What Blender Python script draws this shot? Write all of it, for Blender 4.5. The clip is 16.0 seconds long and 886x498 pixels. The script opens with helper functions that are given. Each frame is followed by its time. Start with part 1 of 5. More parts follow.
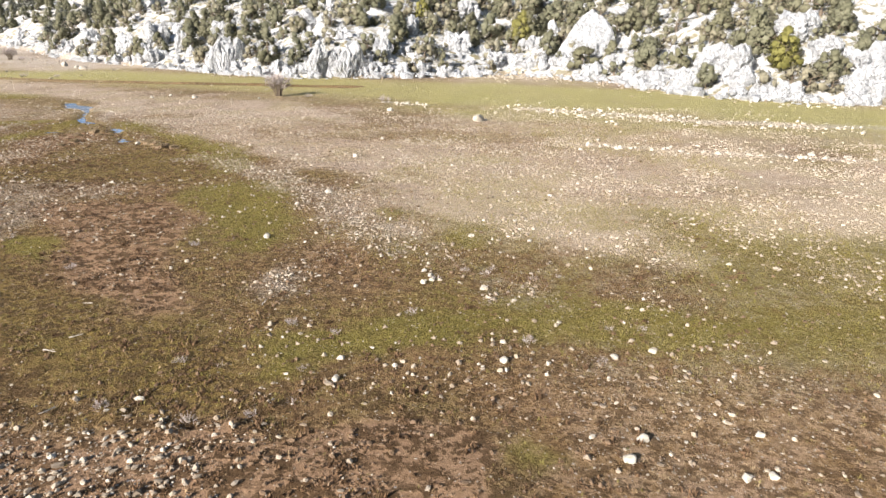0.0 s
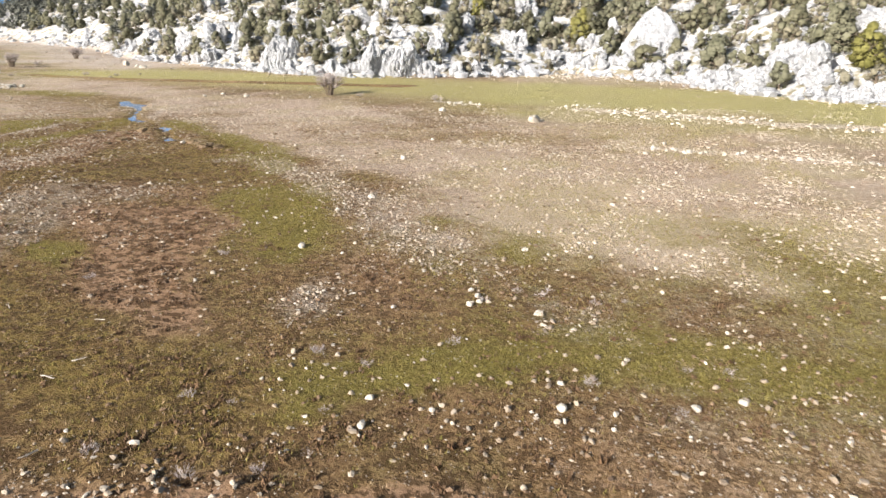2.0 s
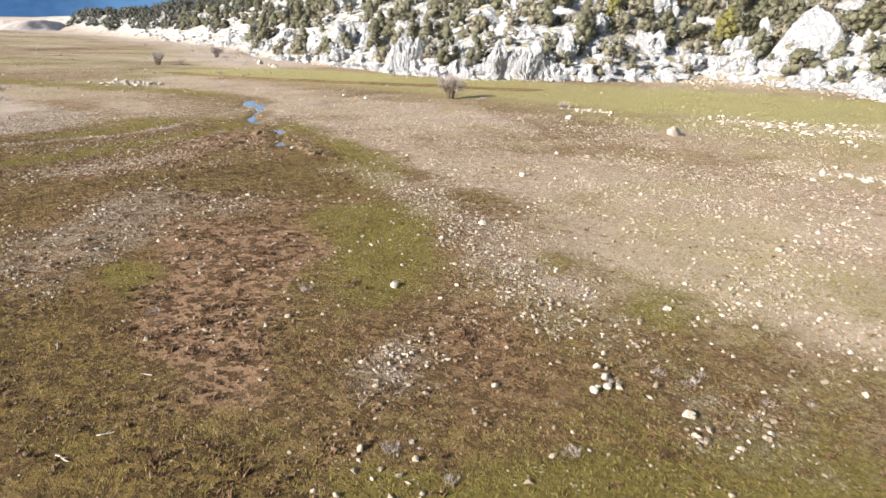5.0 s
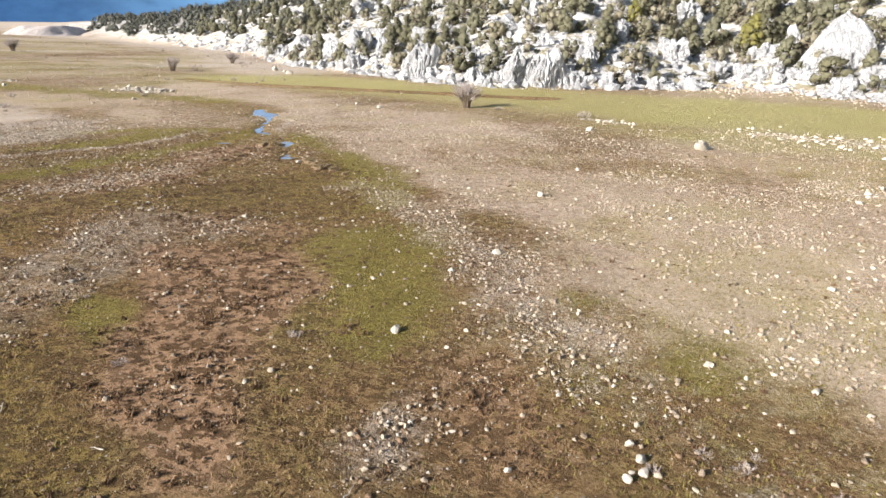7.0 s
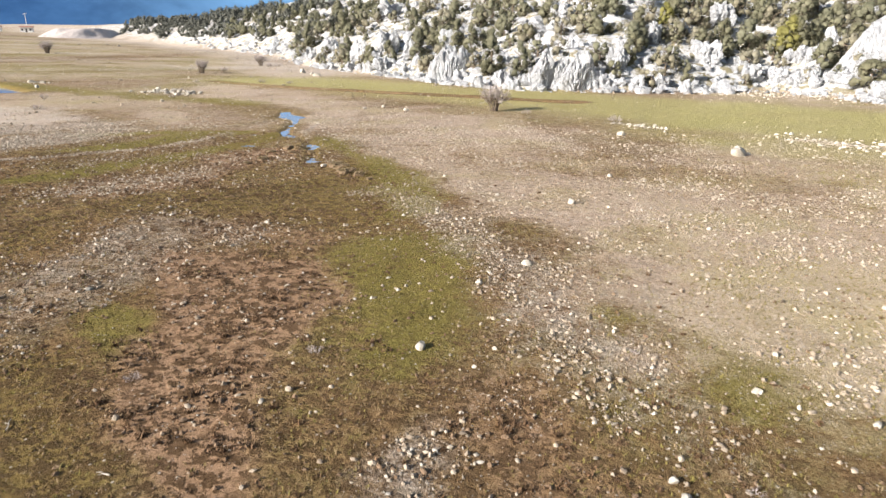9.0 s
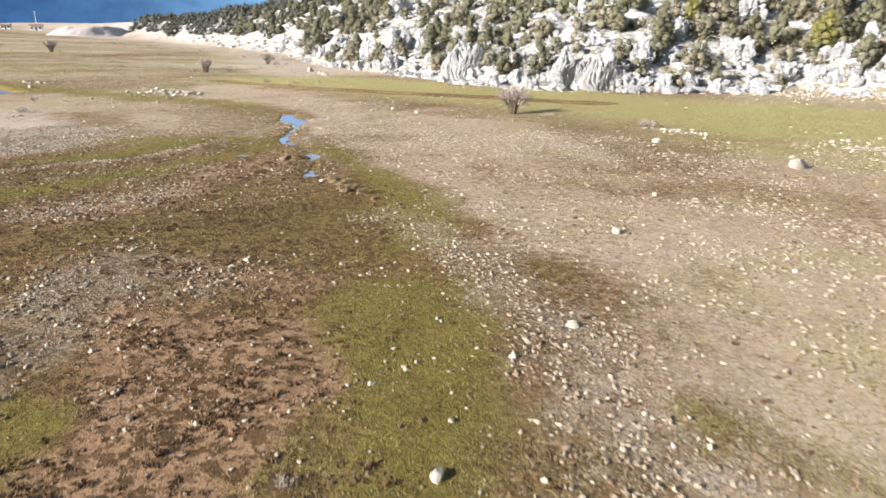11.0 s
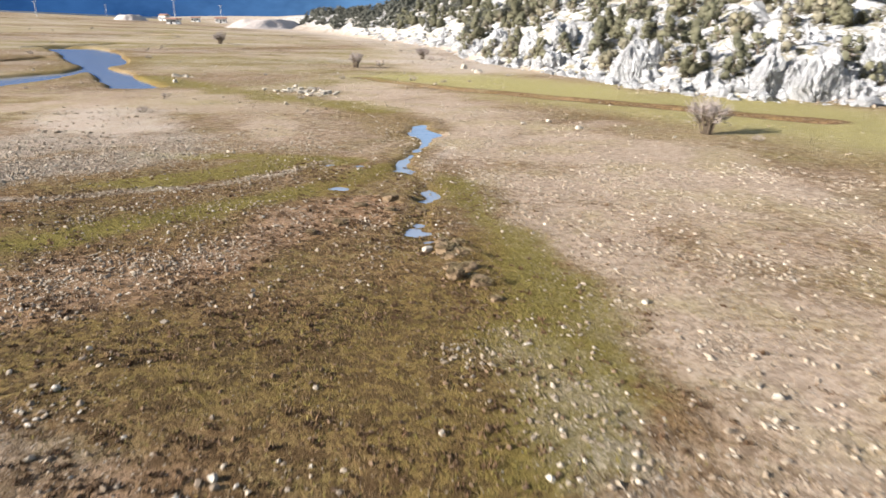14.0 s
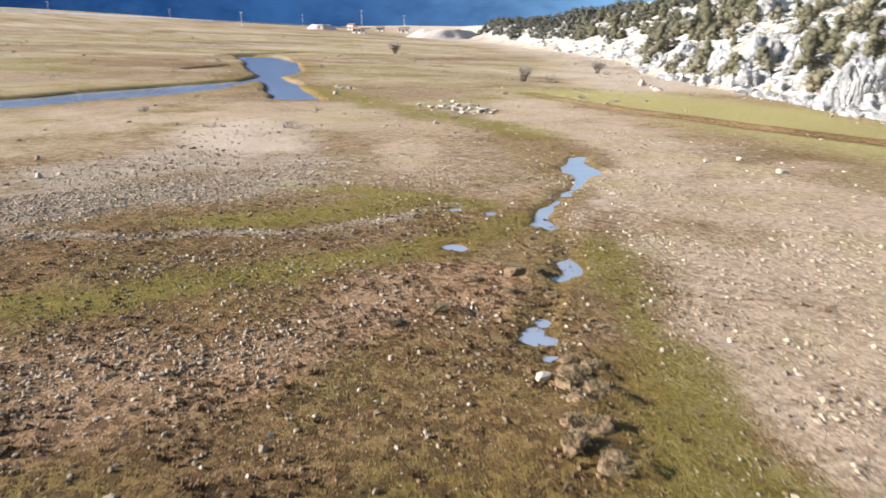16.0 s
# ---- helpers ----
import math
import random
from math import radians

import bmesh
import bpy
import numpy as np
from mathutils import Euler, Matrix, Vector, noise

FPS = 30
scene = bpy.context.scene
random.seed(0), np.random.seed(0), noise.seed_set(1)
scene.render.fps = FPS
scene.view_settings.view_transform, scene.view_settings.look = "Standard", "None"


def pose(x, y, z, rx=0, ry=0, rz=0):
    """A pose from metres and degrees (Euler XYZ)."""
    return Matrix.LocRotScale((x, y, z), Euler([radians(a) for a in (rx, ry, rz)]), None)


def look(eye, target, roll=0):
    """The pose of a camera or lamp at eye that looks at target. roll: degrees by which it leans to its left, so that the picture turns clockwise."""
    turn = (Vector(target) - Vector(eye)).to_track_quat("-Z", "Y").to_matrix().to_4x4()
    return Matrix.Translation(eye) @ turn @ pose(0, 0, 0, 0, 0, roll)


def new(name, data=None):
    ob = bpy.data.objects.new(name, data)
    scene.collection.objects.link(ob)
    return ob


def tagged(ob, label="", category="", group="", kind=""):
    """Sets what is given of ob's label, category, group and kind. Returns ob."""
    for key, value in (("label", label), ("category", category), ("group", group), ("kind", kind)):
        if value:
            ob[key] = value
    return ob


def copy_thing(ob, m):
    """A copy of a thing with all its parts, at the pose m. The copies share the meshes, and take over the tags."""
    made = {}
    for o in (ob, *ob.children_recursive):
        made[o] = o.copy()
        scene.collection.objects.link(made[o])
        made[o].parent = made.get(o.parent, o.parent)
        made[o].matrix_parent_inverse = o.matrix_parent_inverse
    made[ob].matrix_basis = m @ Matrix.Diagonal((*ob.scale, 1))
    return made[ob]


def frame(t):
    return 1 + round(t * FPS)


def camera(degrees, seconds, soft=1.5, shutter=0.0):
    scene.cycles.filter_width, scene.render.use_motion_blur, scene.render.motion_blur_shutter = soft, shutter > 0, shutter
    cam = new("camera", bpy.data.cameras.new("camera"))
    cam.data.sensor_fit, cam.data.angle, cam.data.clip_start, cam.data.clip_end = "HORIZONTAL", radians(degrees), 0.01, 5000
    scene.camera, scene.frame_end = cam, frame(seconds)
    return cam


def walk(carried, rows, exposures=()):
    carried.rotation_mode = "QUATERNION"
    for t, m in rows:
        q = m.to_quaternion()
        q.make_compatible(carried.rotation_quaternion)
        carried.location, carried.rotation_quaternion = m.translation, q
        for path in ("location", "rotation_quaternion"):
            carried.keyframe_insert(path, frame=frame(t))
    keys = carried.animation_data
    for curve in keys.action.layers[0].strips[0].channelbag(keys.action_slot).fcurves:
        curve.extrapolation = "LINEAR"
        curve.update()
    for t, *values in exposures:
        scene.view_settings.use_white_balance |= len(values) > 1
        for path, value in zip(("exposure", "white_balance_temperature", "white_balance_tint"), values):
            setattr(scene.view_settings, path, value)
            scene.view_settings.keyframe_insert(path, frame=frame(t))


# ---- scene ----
cam = camera(65.6, 16.0, 1.5, 0.6)
PATH = [
    (0, (1.384, -1.139, 9.395), (1.274, 0.759, 8.775), -0.1),
    (0.5, (1.342, -0.385, 9.218), (1.217, 1.512, 8.599), -0.1),
    (1, (1.327, 0.434, 9.106), (1.166, 2.328, 8.487), -0.2),
    (1.5, (1.315, 1.191, 9.036), (1.114, 3.083, 8.417), -0.3),
    (2, (1.269, 1.967, 9.011), (1.009, 3.851, 8.392), -0.3),
    (2.5, (1.209, 2.658, 9.013), (0.881, 4.531, 8.394), -0.3),
    (3, (1.084, 3.453, 9.033), (0.686, 5.313, 8.414), -0.3),
    (3.5, (0.964, 4.248, 9.043), (0.531, 6.1, 8.425), -0.3),
    (4, (0.793, 5.173, 9.025), (0.321, 7.016, 8.409), -0.2),
    (4.5, (0.623, 6.098, 9.024), (0.1, 7.927, 8.407), -0.2),
    (5, (0.388, 7.2, 9.023), (-0.202, 9.009, 8.407), -0.2),
    (5.2, (0.292, 7.628, 9.022), (-0.314, 9.432, 8.406), -0.2),
    (7.3, (-0.411, 10.545, 9.221), (-1.059, 12.34, 8.62), -0.2),
    (7.5, (-0.45, 10.644, 9.22), (-1.11, 12.433, 8.619), -0.3),
    (8, (-0.469, 10.634, 9.211), (-1.158, 12.415, 8.617), -0.3),
    (8.5, (-0.506, 10.708, 9.203), (-1.208, 12.484, 8.608), -0.3),
    (8.7, (-0.604, 10.902, 9.19), (-1.307, 12.677, 8.595), -0.2),
    (10.8, (-3.291, 16.755, 9.041), (-4.007, 18.523, 8.44), -0.3),
    (11, (-3.631, 17.509, 9.06), (-4.365, 19.269, 8.458), -0.3),
    (11.5, (-4.573, 19.674, 9.028), (-5.358, 21.411, 8.421), -0.2),
    (12, (-5.616, 22.089, 9.004), (-6.46, 23.796, 8.393), -0.3),
    (12.5, (-6.743, 24.541, 9.014), (-7.643, 26.218, 8.4), -0.3),
    (13, (-7.863, 26.985, 9.049), (-8.822, 28.628, 8.434), -0.1),
    (13.5, (-9.072, 29.427, 9.071), (-10.095, 31.031, 8.453), -0.2),
    (14, (-10.413, 32.01, 9.091), (-11.524, 33.555, 8.474), -0.1),
    (14.5, (-11.806, 34.461, 9.121), (-13.006, 35.938, 8.507), 0.1),
    (15, (-13.057, 36.62, 9.258), (-14.351, 38.02, 8.653), 0.1),
    (15.5, (-14.209, 38.561, 9.372), (-15.589, 39.878, 8.771), 0.2),
    (16, (-15.346, 40.373, 9.463), (-16.808, 41.603, 8.87), 0.3),
]
walk(cam, [(t, look(eye, target, roll)) for t, eye, target, roll in PATH], [(0, 1.27), (11, 1.29), (16, 1.36)])


# ---- light ----
SUN_AZ, SUN_EL = radians(216.0), radians(22.0)      # compass style: 0 is +y, clockwise
to_sun = Vector((math.sin(SUN_AZ) * math.cos(SUN_EL), math.cos(SUN_AZ) * math.cos(SUN_EL), math.sin(SUN_EL)))
world = bpy.data.worlds.new("world")
scene.world = world
world.use_nodes = True
wn = world.node_tree.nodes
sky = wn.new("ShaderNodeTexSky")
sky.sky_type, sky.sun_disc = "NISHITA", False
sky.sun_elevation, sky.sun_rotation = SUN_EL, SUN_AZ
sky.air_density, sky.dust_density = 1.0, 1.2
world.node_tree.links.new(sky.outputs[0], wn["Background"].inputs[0])
wn["Background"].inputs[1].default_value = 0.066
sun_data = bpy.data.lights.new("sun", "SUN")
sun_data.energy, sun_data.angle, sun_data.color = 5.0, radians(0.5), (1.0, 0.95, 0.90)
sun = new("sun", sun_data)
sun.matrix_world = look((0, 0, 60), Vector((0, 0, 60)) - to_sun)


# ---- materials ----
class Nodes:
    """A short way to write node trees."""

    def __init__(self, name):
        self.mat = bpy.data.materials.new(name)
        self.mat.use_nodes = True
        self.tree = self.mat.node_tree
        self.bsdf = self.tree.nodes["Principled BSDF"]
        self.geo = self.tree.nodes.new("ShaderNodeNewGeometry")

    def add(self, kind, inputs=(), **props):
        n = self.tree.nodes.new(kind)
        for k, v in props.items():
            setattr(n, k, v)
        for i, v in dict(inputs).items():
            self.put(n.inputs[i], v)
        return n

    def put(self, socket, v):
        if isinstance(v, bpy.types.NodeSocket):
            self.tree.links.new(v, socket)
        elif isinstance(v, (tuple, list)) and len(v) == 3 and socket.type == "RGBA":
            socket.default_value = (*v, 1)
        else:
            socket.default_value = v

    def noise(self, scale, detail=4, rough=0.6, vec=None, distort=0.0):
        n = self.add("ShaderNodeTexNoise", {"Scale": scale, "Detail": detail, "Roughness": rough, "Distortion": distort,
                                            "Vector": vec or self.geo.outputs["Position"]})
        return n.outputs["Fac"]

    def voronoi(self, scale, feature="F1", out="Distance", vec=None):
        n = self.add("ShaderNodeTexVoronoi", {"Scale": scale, "Vector": vec or self.geo.outputs["Position"]}, feature=feature)
        return n.outputs[out]

    def ramp(self, fac, lo, hi, a=0.0, b=1.0):
        n = self.add("ShaderNodeMapRange", {0: fac, 1: lo, 2: hi, 3: a, 4: b}, interpolation_type="SMOOTHSTEP")
        return n.outputs[0]

    def mix(self, fac, a, b, mode="MIX"):
        n = self.add("ShaderNodeMix", {0: fac, 6: a, 7: b}, data_type="RGBA", blend_type=mode)
        return n.outputs[2]

    def maths(self, op, a, b=0.0, clamp=False):
        n = self.add("ShaderNodeMath", {0: a, 1: b}, operation=op, use_clamp=clamp)
        return n.outputs[0]

    def bump(self, height, strength, dist):
        n = self.add("ShaderNodeBump", {"Height": height, "Strength": strength, "Distance": dist})
        self.put(self.bsdf.inputs["Normal"], n.outputs[0])

    def done(self, color, rough=0.85, spec=0.25):
        self.put(self.bsdf.inputs["Base Color"], color)
        self.put(self.bsdf.inputs["Roughness"], rough)
        self.put(self.bsdf.inputs["Specular IOR Level"], spec)
        return self.mat


def ground_material():
    n = Nodes("meadow_ground")
    at = n.add("ShaderNodeAttribute", attribute_name="cover")          # green, red soil, pale stony soil
    sep = n.add("ShaderNodeSeparateColor", {0: at.outputs["Color"]})
    at2 = n.add("ShaderNodeAttribute", attribute_name="cover_two")     # grey gravel, wet, rock
    sep2 = n.add("ShaderNodeSeparateColor", {0: at2.outputs["Color"]})
    green, red, pale = sep.outputs[0], sep.outputs[1], sep.outputs[2]
    gravel, wet, rock = sep2.outputs[0], sep2.outputs[1], sep2.outputs[2]
    big, mid, fine = n.noise(0.13, 5, 0.62), n.noise(1.1, 6, 0.72), n.noise(7.0, 5, 0.78)
    tiny = n.noise(30.0, 4, 0.75)
    grain = n.maths("ADD", n.maths("MULTIPLY", fine, 0.6), n.maths("MULTIPLY", tiny, 0.4))
    brown = n.mix(n.ramp(grain, 0.34, 0.66), (0.135, 0.075, 0.031), (0.345, 0.224, 0.110))
    olive = n.mix(n.ramp(grain, 0.34, 0.66), (0.140, 0.100, 0.033), (0.315, 0.240, 0.092))
    base = n.mix(n.ramp(n.maths("ADD", big, n.maths("MULTIPLY", n.maths("SUBTRACT", mid, 0.5), 0.6)), 0.44, 0.72), brown, olive)
    ragged = n.maths("ADD", n.maths("MULTIPLY", n.maths("SUBTRACT", mid, 0.5), 1.5), n.maths("MULTIPLY", n.maths("SUBTRACT", fine, 0.5), 0.9))

    def blend(base, weight, color, soft=0.34, most=0.92):
        w = n.maths("ADD", weight, n.maths("MULTIPLY", ragged, n.ramp(weight, 0.0, 0.12)))
        return n.mix(n.ramp(w, 0.5 - soft, 0.5 + soft, 0.0, most), base, color)

    base = blend(base, green, n.mix(n.ramp(grain, 0.32, 0.68), (0.118, 0.096, 0.019), (0.305, 0.248, 0.070)))
    base = n.mix(n.ramp(n.maths("ADD", at.outputs["Alpha"], n.maths("MULTIPLY", ragged, 0.25)), 0.2, 0.9, 0.0, 0.85), base, n.mix(n.ramp(grain, 0.3, 0.7), (0.30, 0.268, 0.090), (0.50, 0.440, 0.195)))
    pink = n.mix(n.ramp(grain, 0.32, 0.68), (0.36, 0.265, 0.190), (0.64, 0.510, 0.405))
    straw = n.mix(n.ramp(grain, 0.32, 0.68), (0.30, 0.232, 0.130), (0.57, 0.470, 0.310))
    drift = n.maths("ADD", n.noise(0.16, 5, 0.6), n.maths("MULTIPLY", n.maths("SUBTRACT", mid, 0.5), 0.35))
    base = blend(base, pale, n.mix(n.ramp(drift, 0.45, 0.66), pink, straw), 0.5, 0.78)
    base = blend(base, gravel, n.mix(n.ramp(grain, 0.34, 0.66), (0.305, 0.243, 0.192), (0.63, 0.545, 0.465)), 0.5, 0.70)
    base = blend(base, red, n.mix(n.ramp(grain, 0.30, 0.64), (0.180, 0.104, 0.056), (0.380, 0.236, 0.142)))
    base = blend(base, wet, n.mix(n.ramp(grain, 0.32, 0.68), (0.128, 0.085, 0.021), (0.300, 0.208, 0.064)), 0.5, 0.80)
    # low dark plants and withered leaves in small patches, darkened further for tuft shadows
    mat_near = n.maths("MAXIMUM", n.ramp(n.noise(2.1, 5, 0.64), 0.48, 0.545), n.ramp(n.noise(4.6, 4, 0.64), 0.54, 0.59))
    sparse = n.ramp(n.noise(0.5, 3, 0.6), 0.26, 0.48)
    lot = n.maths("SUBTRACT", n.maths("ADD", 0.74, n.maths("MULTIPLY", red, 0.16)), n.maths("ADD", n.maths("MULTIPLY", n.maths("ADD", green, at.outputs["Alpha"]), 0.55), n.maths("MULTIPLY", n.maths("ADD", pale, gravel), 0.34)), True)
    litter_shade = n.maths("MULTIPLY", n.maths("MULTIPLY", mat_near, sparse), lot)
    litter_shade = n.maths("MULTIPLY", litter_shade, n.ramp(rock, 0.6, 0.2))
    base = n.mix(litter_shade, base, n.mix(n.ramp(grain, 0.3, 0.7), (0.036, 0.020, 0.009), (0.125, 0.072, 0.033)))
    stone = n.mix(n.ramp(fine, 0.2, 0.8), (0.45, 0.445, 0.44), (0.70, 0.70, 0.705))
    base = blend(base, rock, n.mix(n.ramp(n.noise(0.45, 5, 0.75), 0.45, 0.60), stone, n.mix(grain, (0.13, 0.115, 0.06), (0.29, 0.255, 0.16))))
    # fine pebbles that are too small to build, in two sizes
    amount = n.maths("ADD", n.maths("MULTIPLY", gravel, 0.55), n.maths("MULTIPLY", pale, 0.50))
    amount = n.maths("ADD", amount, n.ramp(mid, 0.45, 0.75, 0.02, 0.22), True)
    spot = 0.0
    for scale, reach in ((6.0, 0.26), (13.0, 0.30)):
        tex = n.add("ShaderNodeTexVoronoi", {"Scale": scale, "Vector": n.geo.outputs["Position"]})
        pick = n.add("ShaderNodeSeparateColor", {0: tex.outputs["Color"]}).outputs[0]
        here = n.ramp(n.maths("SUBTRACT", amount, pick), -0.02, 0.02)
        spot = n.maths("MAXIMUM", n.maths("MULTIPLY", n.ramp(tex.outputs["Distance"], reach, reach * 0.7), here), spot)
    spot = n.maths("MULTIPLY", spot, n.ramp(rock, 0.5, 0.2))
    base = n.mix(spot, base, n.mix(tiny, (0.36, 0.30, 0.235), (0.56, 0.50, 0.425)))
    base = n.mix(n.maths("MULTIPLY", n.ramp(tiny, 0.50, 0.68, 0.0, 0.70), n.maths("SUBTRACT", 1.0, n.maths("MULTIPLY", pale, 0.6), True)), base, n.mix(0.6, base, (0.045, 0.030, 0.014)))
    h = n.maths("ADD", n.maths("MULTIPLY", fine, 0.8), n.maths("MULTIPLY", tiny, 0.3))
    h = n.maths("ADD", h, n.maths("MULTIPLY", spot, 0.22))
    h = n.maths("ADD", h, n.maths("MULTIPLY", litter_shade, 0.5))
    n.bump(h, n.ramp(n.maths("ADD", pale, red), 0.2, 0.9, 0.9, 0.50), 0.20)
    rough = n.ramp(wet, 0.3, 1.0, 0.95, 0.7)
    return n.done(base, rough, 0.10)


def rock_material(name="limestone", tone=1.0):
    n = Nodes(name)
    info = n.add("ShaderNodeObjectInfo").outputs["Random"]
    stretch = n.add("ShaderNodeMapping", {0: n.geo.outputs["Position"], 3: (1.0, 1.0, 0.22)}).outputs[0]
    a, b = n.noise(0.9, 6, 0.7), n.noise(6.0, 5, 0.75)
    streak = n.noise(1.3, 5, 0.65, stretch)
    light = n.mix(info, (0.54 * tone, 0.54 * tone, 0.55 * tone), (0.63 * tone, 0.63 * tone, 0.64 * tone))
    base = n.mix(n.ramp(a, 0.35, 0.7), (0.50 * tone, 0.50 * tone, 0.505 * tone), light)
    base = n.mix(n.ramp(streak, 0.56, 0.74, 0.0, 0.35), base, (0.36, 0.355, 0.36))
    base = n.mix(n.ramp(b, 0.60, 0.76, 0.0, 0.45), base, (0.42, 0.36, 0.28))
    crack = n.noise(1.6, 7, 0.8, stretch, 0.8)
    base = n.mix(n.ramp(n.maths("ABSOLUTE", n.maths("SUBTRACT", crack, 0.5)), 0.0, 0.018, 0.45, 0.0), base, (0.17, 0.16, 0.15))
    h = n.maths("ADD", n.maths("MULTIPLY", b, 0.55), n.maths("MULTIPLY", streak, 0.3))
    h = n.maths("ADD", h, n.ramp(n.maths("ABSOLUTE", n.maths("SUBTRACT", crack, 0.5)), 0.0, 0.05))
    n.bump(h, 0.8, 0.22)
    return n.done(base, 0.92, 0.15)


def stone_material():
    n = Nodes("field_stone")
    isl = n.geo.outputs["Random Per Island"]
    info = n.add("ShaderNodeObjectInfo").outputs["Random"]
    r = n.maths("FRACT", n.maths("ADD", isl, info))
    tone = n.add("ShaderNodeValToRGB", {0: r})
    e = tone.color_ramp.elements
    e[0].position, e[0].color = 0.0, (0.20, 0.152, 0.108, 1)
    e[1].position, e[1].color = 1.0, (0.50, 0.45, 0.38, 1)
    for p, c in ((0.40, (0.30, 0.243, 0.182, 1)), (0.88, (0.40, 0.34, 0.265, 1))):
        k = e.new(p)
        k.color = c
    g = n.noise(22.0, 4, 0.7)
    base = n.mix(n.ramp(g, 0.45, 0.75, 0.0, 0.55), tone.outputs[0], (0.24, 0.19, 0.13))
    n.bump(g, 0.5, 0.03)
    return n.done(base, 0.9, 0.15)


def leaf_material(name, dark, light, rand=0.6):
    n = Nodes(name)
    isl = n.geo.outputs["Random Per Island"]
    info = n.add("ShaderNodeObjectInfo").outputs["Random"]
    c = n.mix(isl, dark, light)
    c = n.mix(n.maths("MULTIPLY", info, rand), c, n.mix(0.5, c, (0.16, 0.13, 0.06)))
    n.put(n.bsdf.inputs["Transmission Weight"], 0.0)
    return n.done(c, 0.75, 0.2)


def plain_material(name, dark, light, scale=6.0, rough=0.85, bump=0.3, dist=0.02, spec=0.25):
    n = Nodes(name)
    a = n.noise(scale, 5, 0.7)
    n.bump(a, bump, dist)
    return n.done(n.mix(n.ramp(a, 0.3, 0.7), dark, light), rough, spec)


def water_material():
    n = Nodes("still_water")
    a = n.noise(2.2, 3, 0.5)
    n.bump(a, 0.25, 0.03)
    # pale blue: cloudy water with the sky's reflection put into the base colour
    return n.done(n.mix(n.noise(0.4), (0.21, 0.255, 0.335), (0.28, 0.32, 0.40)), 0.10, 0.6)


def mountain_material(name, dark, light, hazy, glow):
    """Far forest, haze put into colour and glow, paler towards the valley's open end."""
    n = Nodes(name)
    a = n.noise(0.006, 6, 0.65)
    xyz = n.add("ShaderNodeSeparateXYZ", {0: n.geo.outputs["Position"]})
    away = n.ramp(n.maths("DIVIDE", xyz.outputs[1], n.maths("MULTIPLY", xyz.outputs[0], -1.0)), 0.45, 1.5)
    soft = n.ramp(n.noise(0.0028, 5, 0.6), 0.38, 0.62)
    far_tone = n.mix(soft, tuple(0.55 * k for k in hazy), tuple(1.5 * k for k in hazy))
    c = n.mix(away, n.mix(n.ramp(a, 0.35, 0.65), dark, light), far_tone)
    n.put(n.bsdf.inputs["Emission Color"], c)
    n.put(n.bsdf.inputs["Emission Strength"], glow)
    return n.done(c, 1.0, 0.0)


GROUND, ROCK, STONE, WATER = ground_material(), rock_material(), stone_material(), water_material()
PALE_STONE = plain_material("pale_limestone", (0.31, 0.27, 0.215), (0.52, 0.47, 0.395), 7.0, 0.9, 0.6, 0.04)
JUNIPER = leaf_material("juniper_leaf", (0.098, 0.097, 0.060), (0.158, 0.153, 0.102), 0.4)
YELLOW_LEAF = leaf_material("yellow_green_leaf", (0.105, 0.100, 0.026), (0.185, 0.170, 0.052), 0.2)
GREY_LEAF = leaf_material("grey_scrub_leaf", (0.13, 0.12, 0.085), (0.22, 0.20, 0.145))
# far wood leaves greyed and lightened to put distance haze into their colour
DARK_LEAF = leaf_material("hazed_far_leaf", (0.080, 0.082, 0.068), (0.120, 0.120, 0.098))
BARK = plain_material("bark", (0.07, 0.05, 0.035), (0.19, 0.15, 0.11), 9.0)
TWIG = plain_material("grey_twig", (0.24, 0.20, 0.185), (0.46, 0.40, 0.37), 14.0)
GRASS_GREEN = leaf_material("green_grass", (0.096, 0.080, 0.018), (0.230, 0.186, 0.052), 0.0)
GRASS_DRY = leaf_material("dry_grass", (0.135, 0.085, 0.042), (0.36, 0.26, 0.145), 0.0)
GRASS_TAN = leaf_material("withered_grass", (0.135, 0.100, 0.052), (0.29, 0.225, 0.130), 0.0)
WEED = leaf_material("dark_weed", (0.062, 0.036, 0.018), (0.175, 0.102, 0.054), 0.0)
MUD = plain_material("bare_soil", (0.10, 0.063, 0.037), (0.22, 0.145, 0.090), 7.0, 0.85, 0.8, 0.06)
DARK_MUD = plain_material("damp_soil", (0.11, 0.074, 0.042), (0.25, 0.175, 0.105), 7.0, 0.85, 0.8, 0.06)
WOOD = plain_material("bleached_wood", (0.34, 0.29, 0.23), (0.58, 0.52, 0.44), 20.0)

# ---- terrain ----
# terrain-begin
def vnoise(x, y, size, seed):
    """Smooth value noise, 0 to 1, for arrays of places."""
    u, v = np.asarray(x, float) / size + seed * 17.3, np.asarray(y, float) / size - seed * 9.1
    iu, iv = np.floor(u), np.floor(v)
    fu, fv = u - iu, v - iv
    fu, fv = fu * fu * (3 - 2 * fu), fv * fv * (3 - 2 * fv)

    def h(a, b):
        s = np.sin(a * 127.1 + b * 311.7 + seed * 74.7) * 43758.5453
        return s - np.floor(s)

    return (h(iu, iv) * (1 - fu) + h(iu + 1, iv) * fu) * (1 - fv) + (h(iu, iv + 1) * (1 - fu) + h(iu + 1, iv + 1) * fu) * fv


def fbm(x, y, size, seed, octaves=4):
    out, amp, total = 0, 1.0, 0
    for k in range(octaves):
        out, total = out + amp * vnoise(x, y, size / 2**k, seed + k), total + amp
        amp *= 0.55
    return out / total


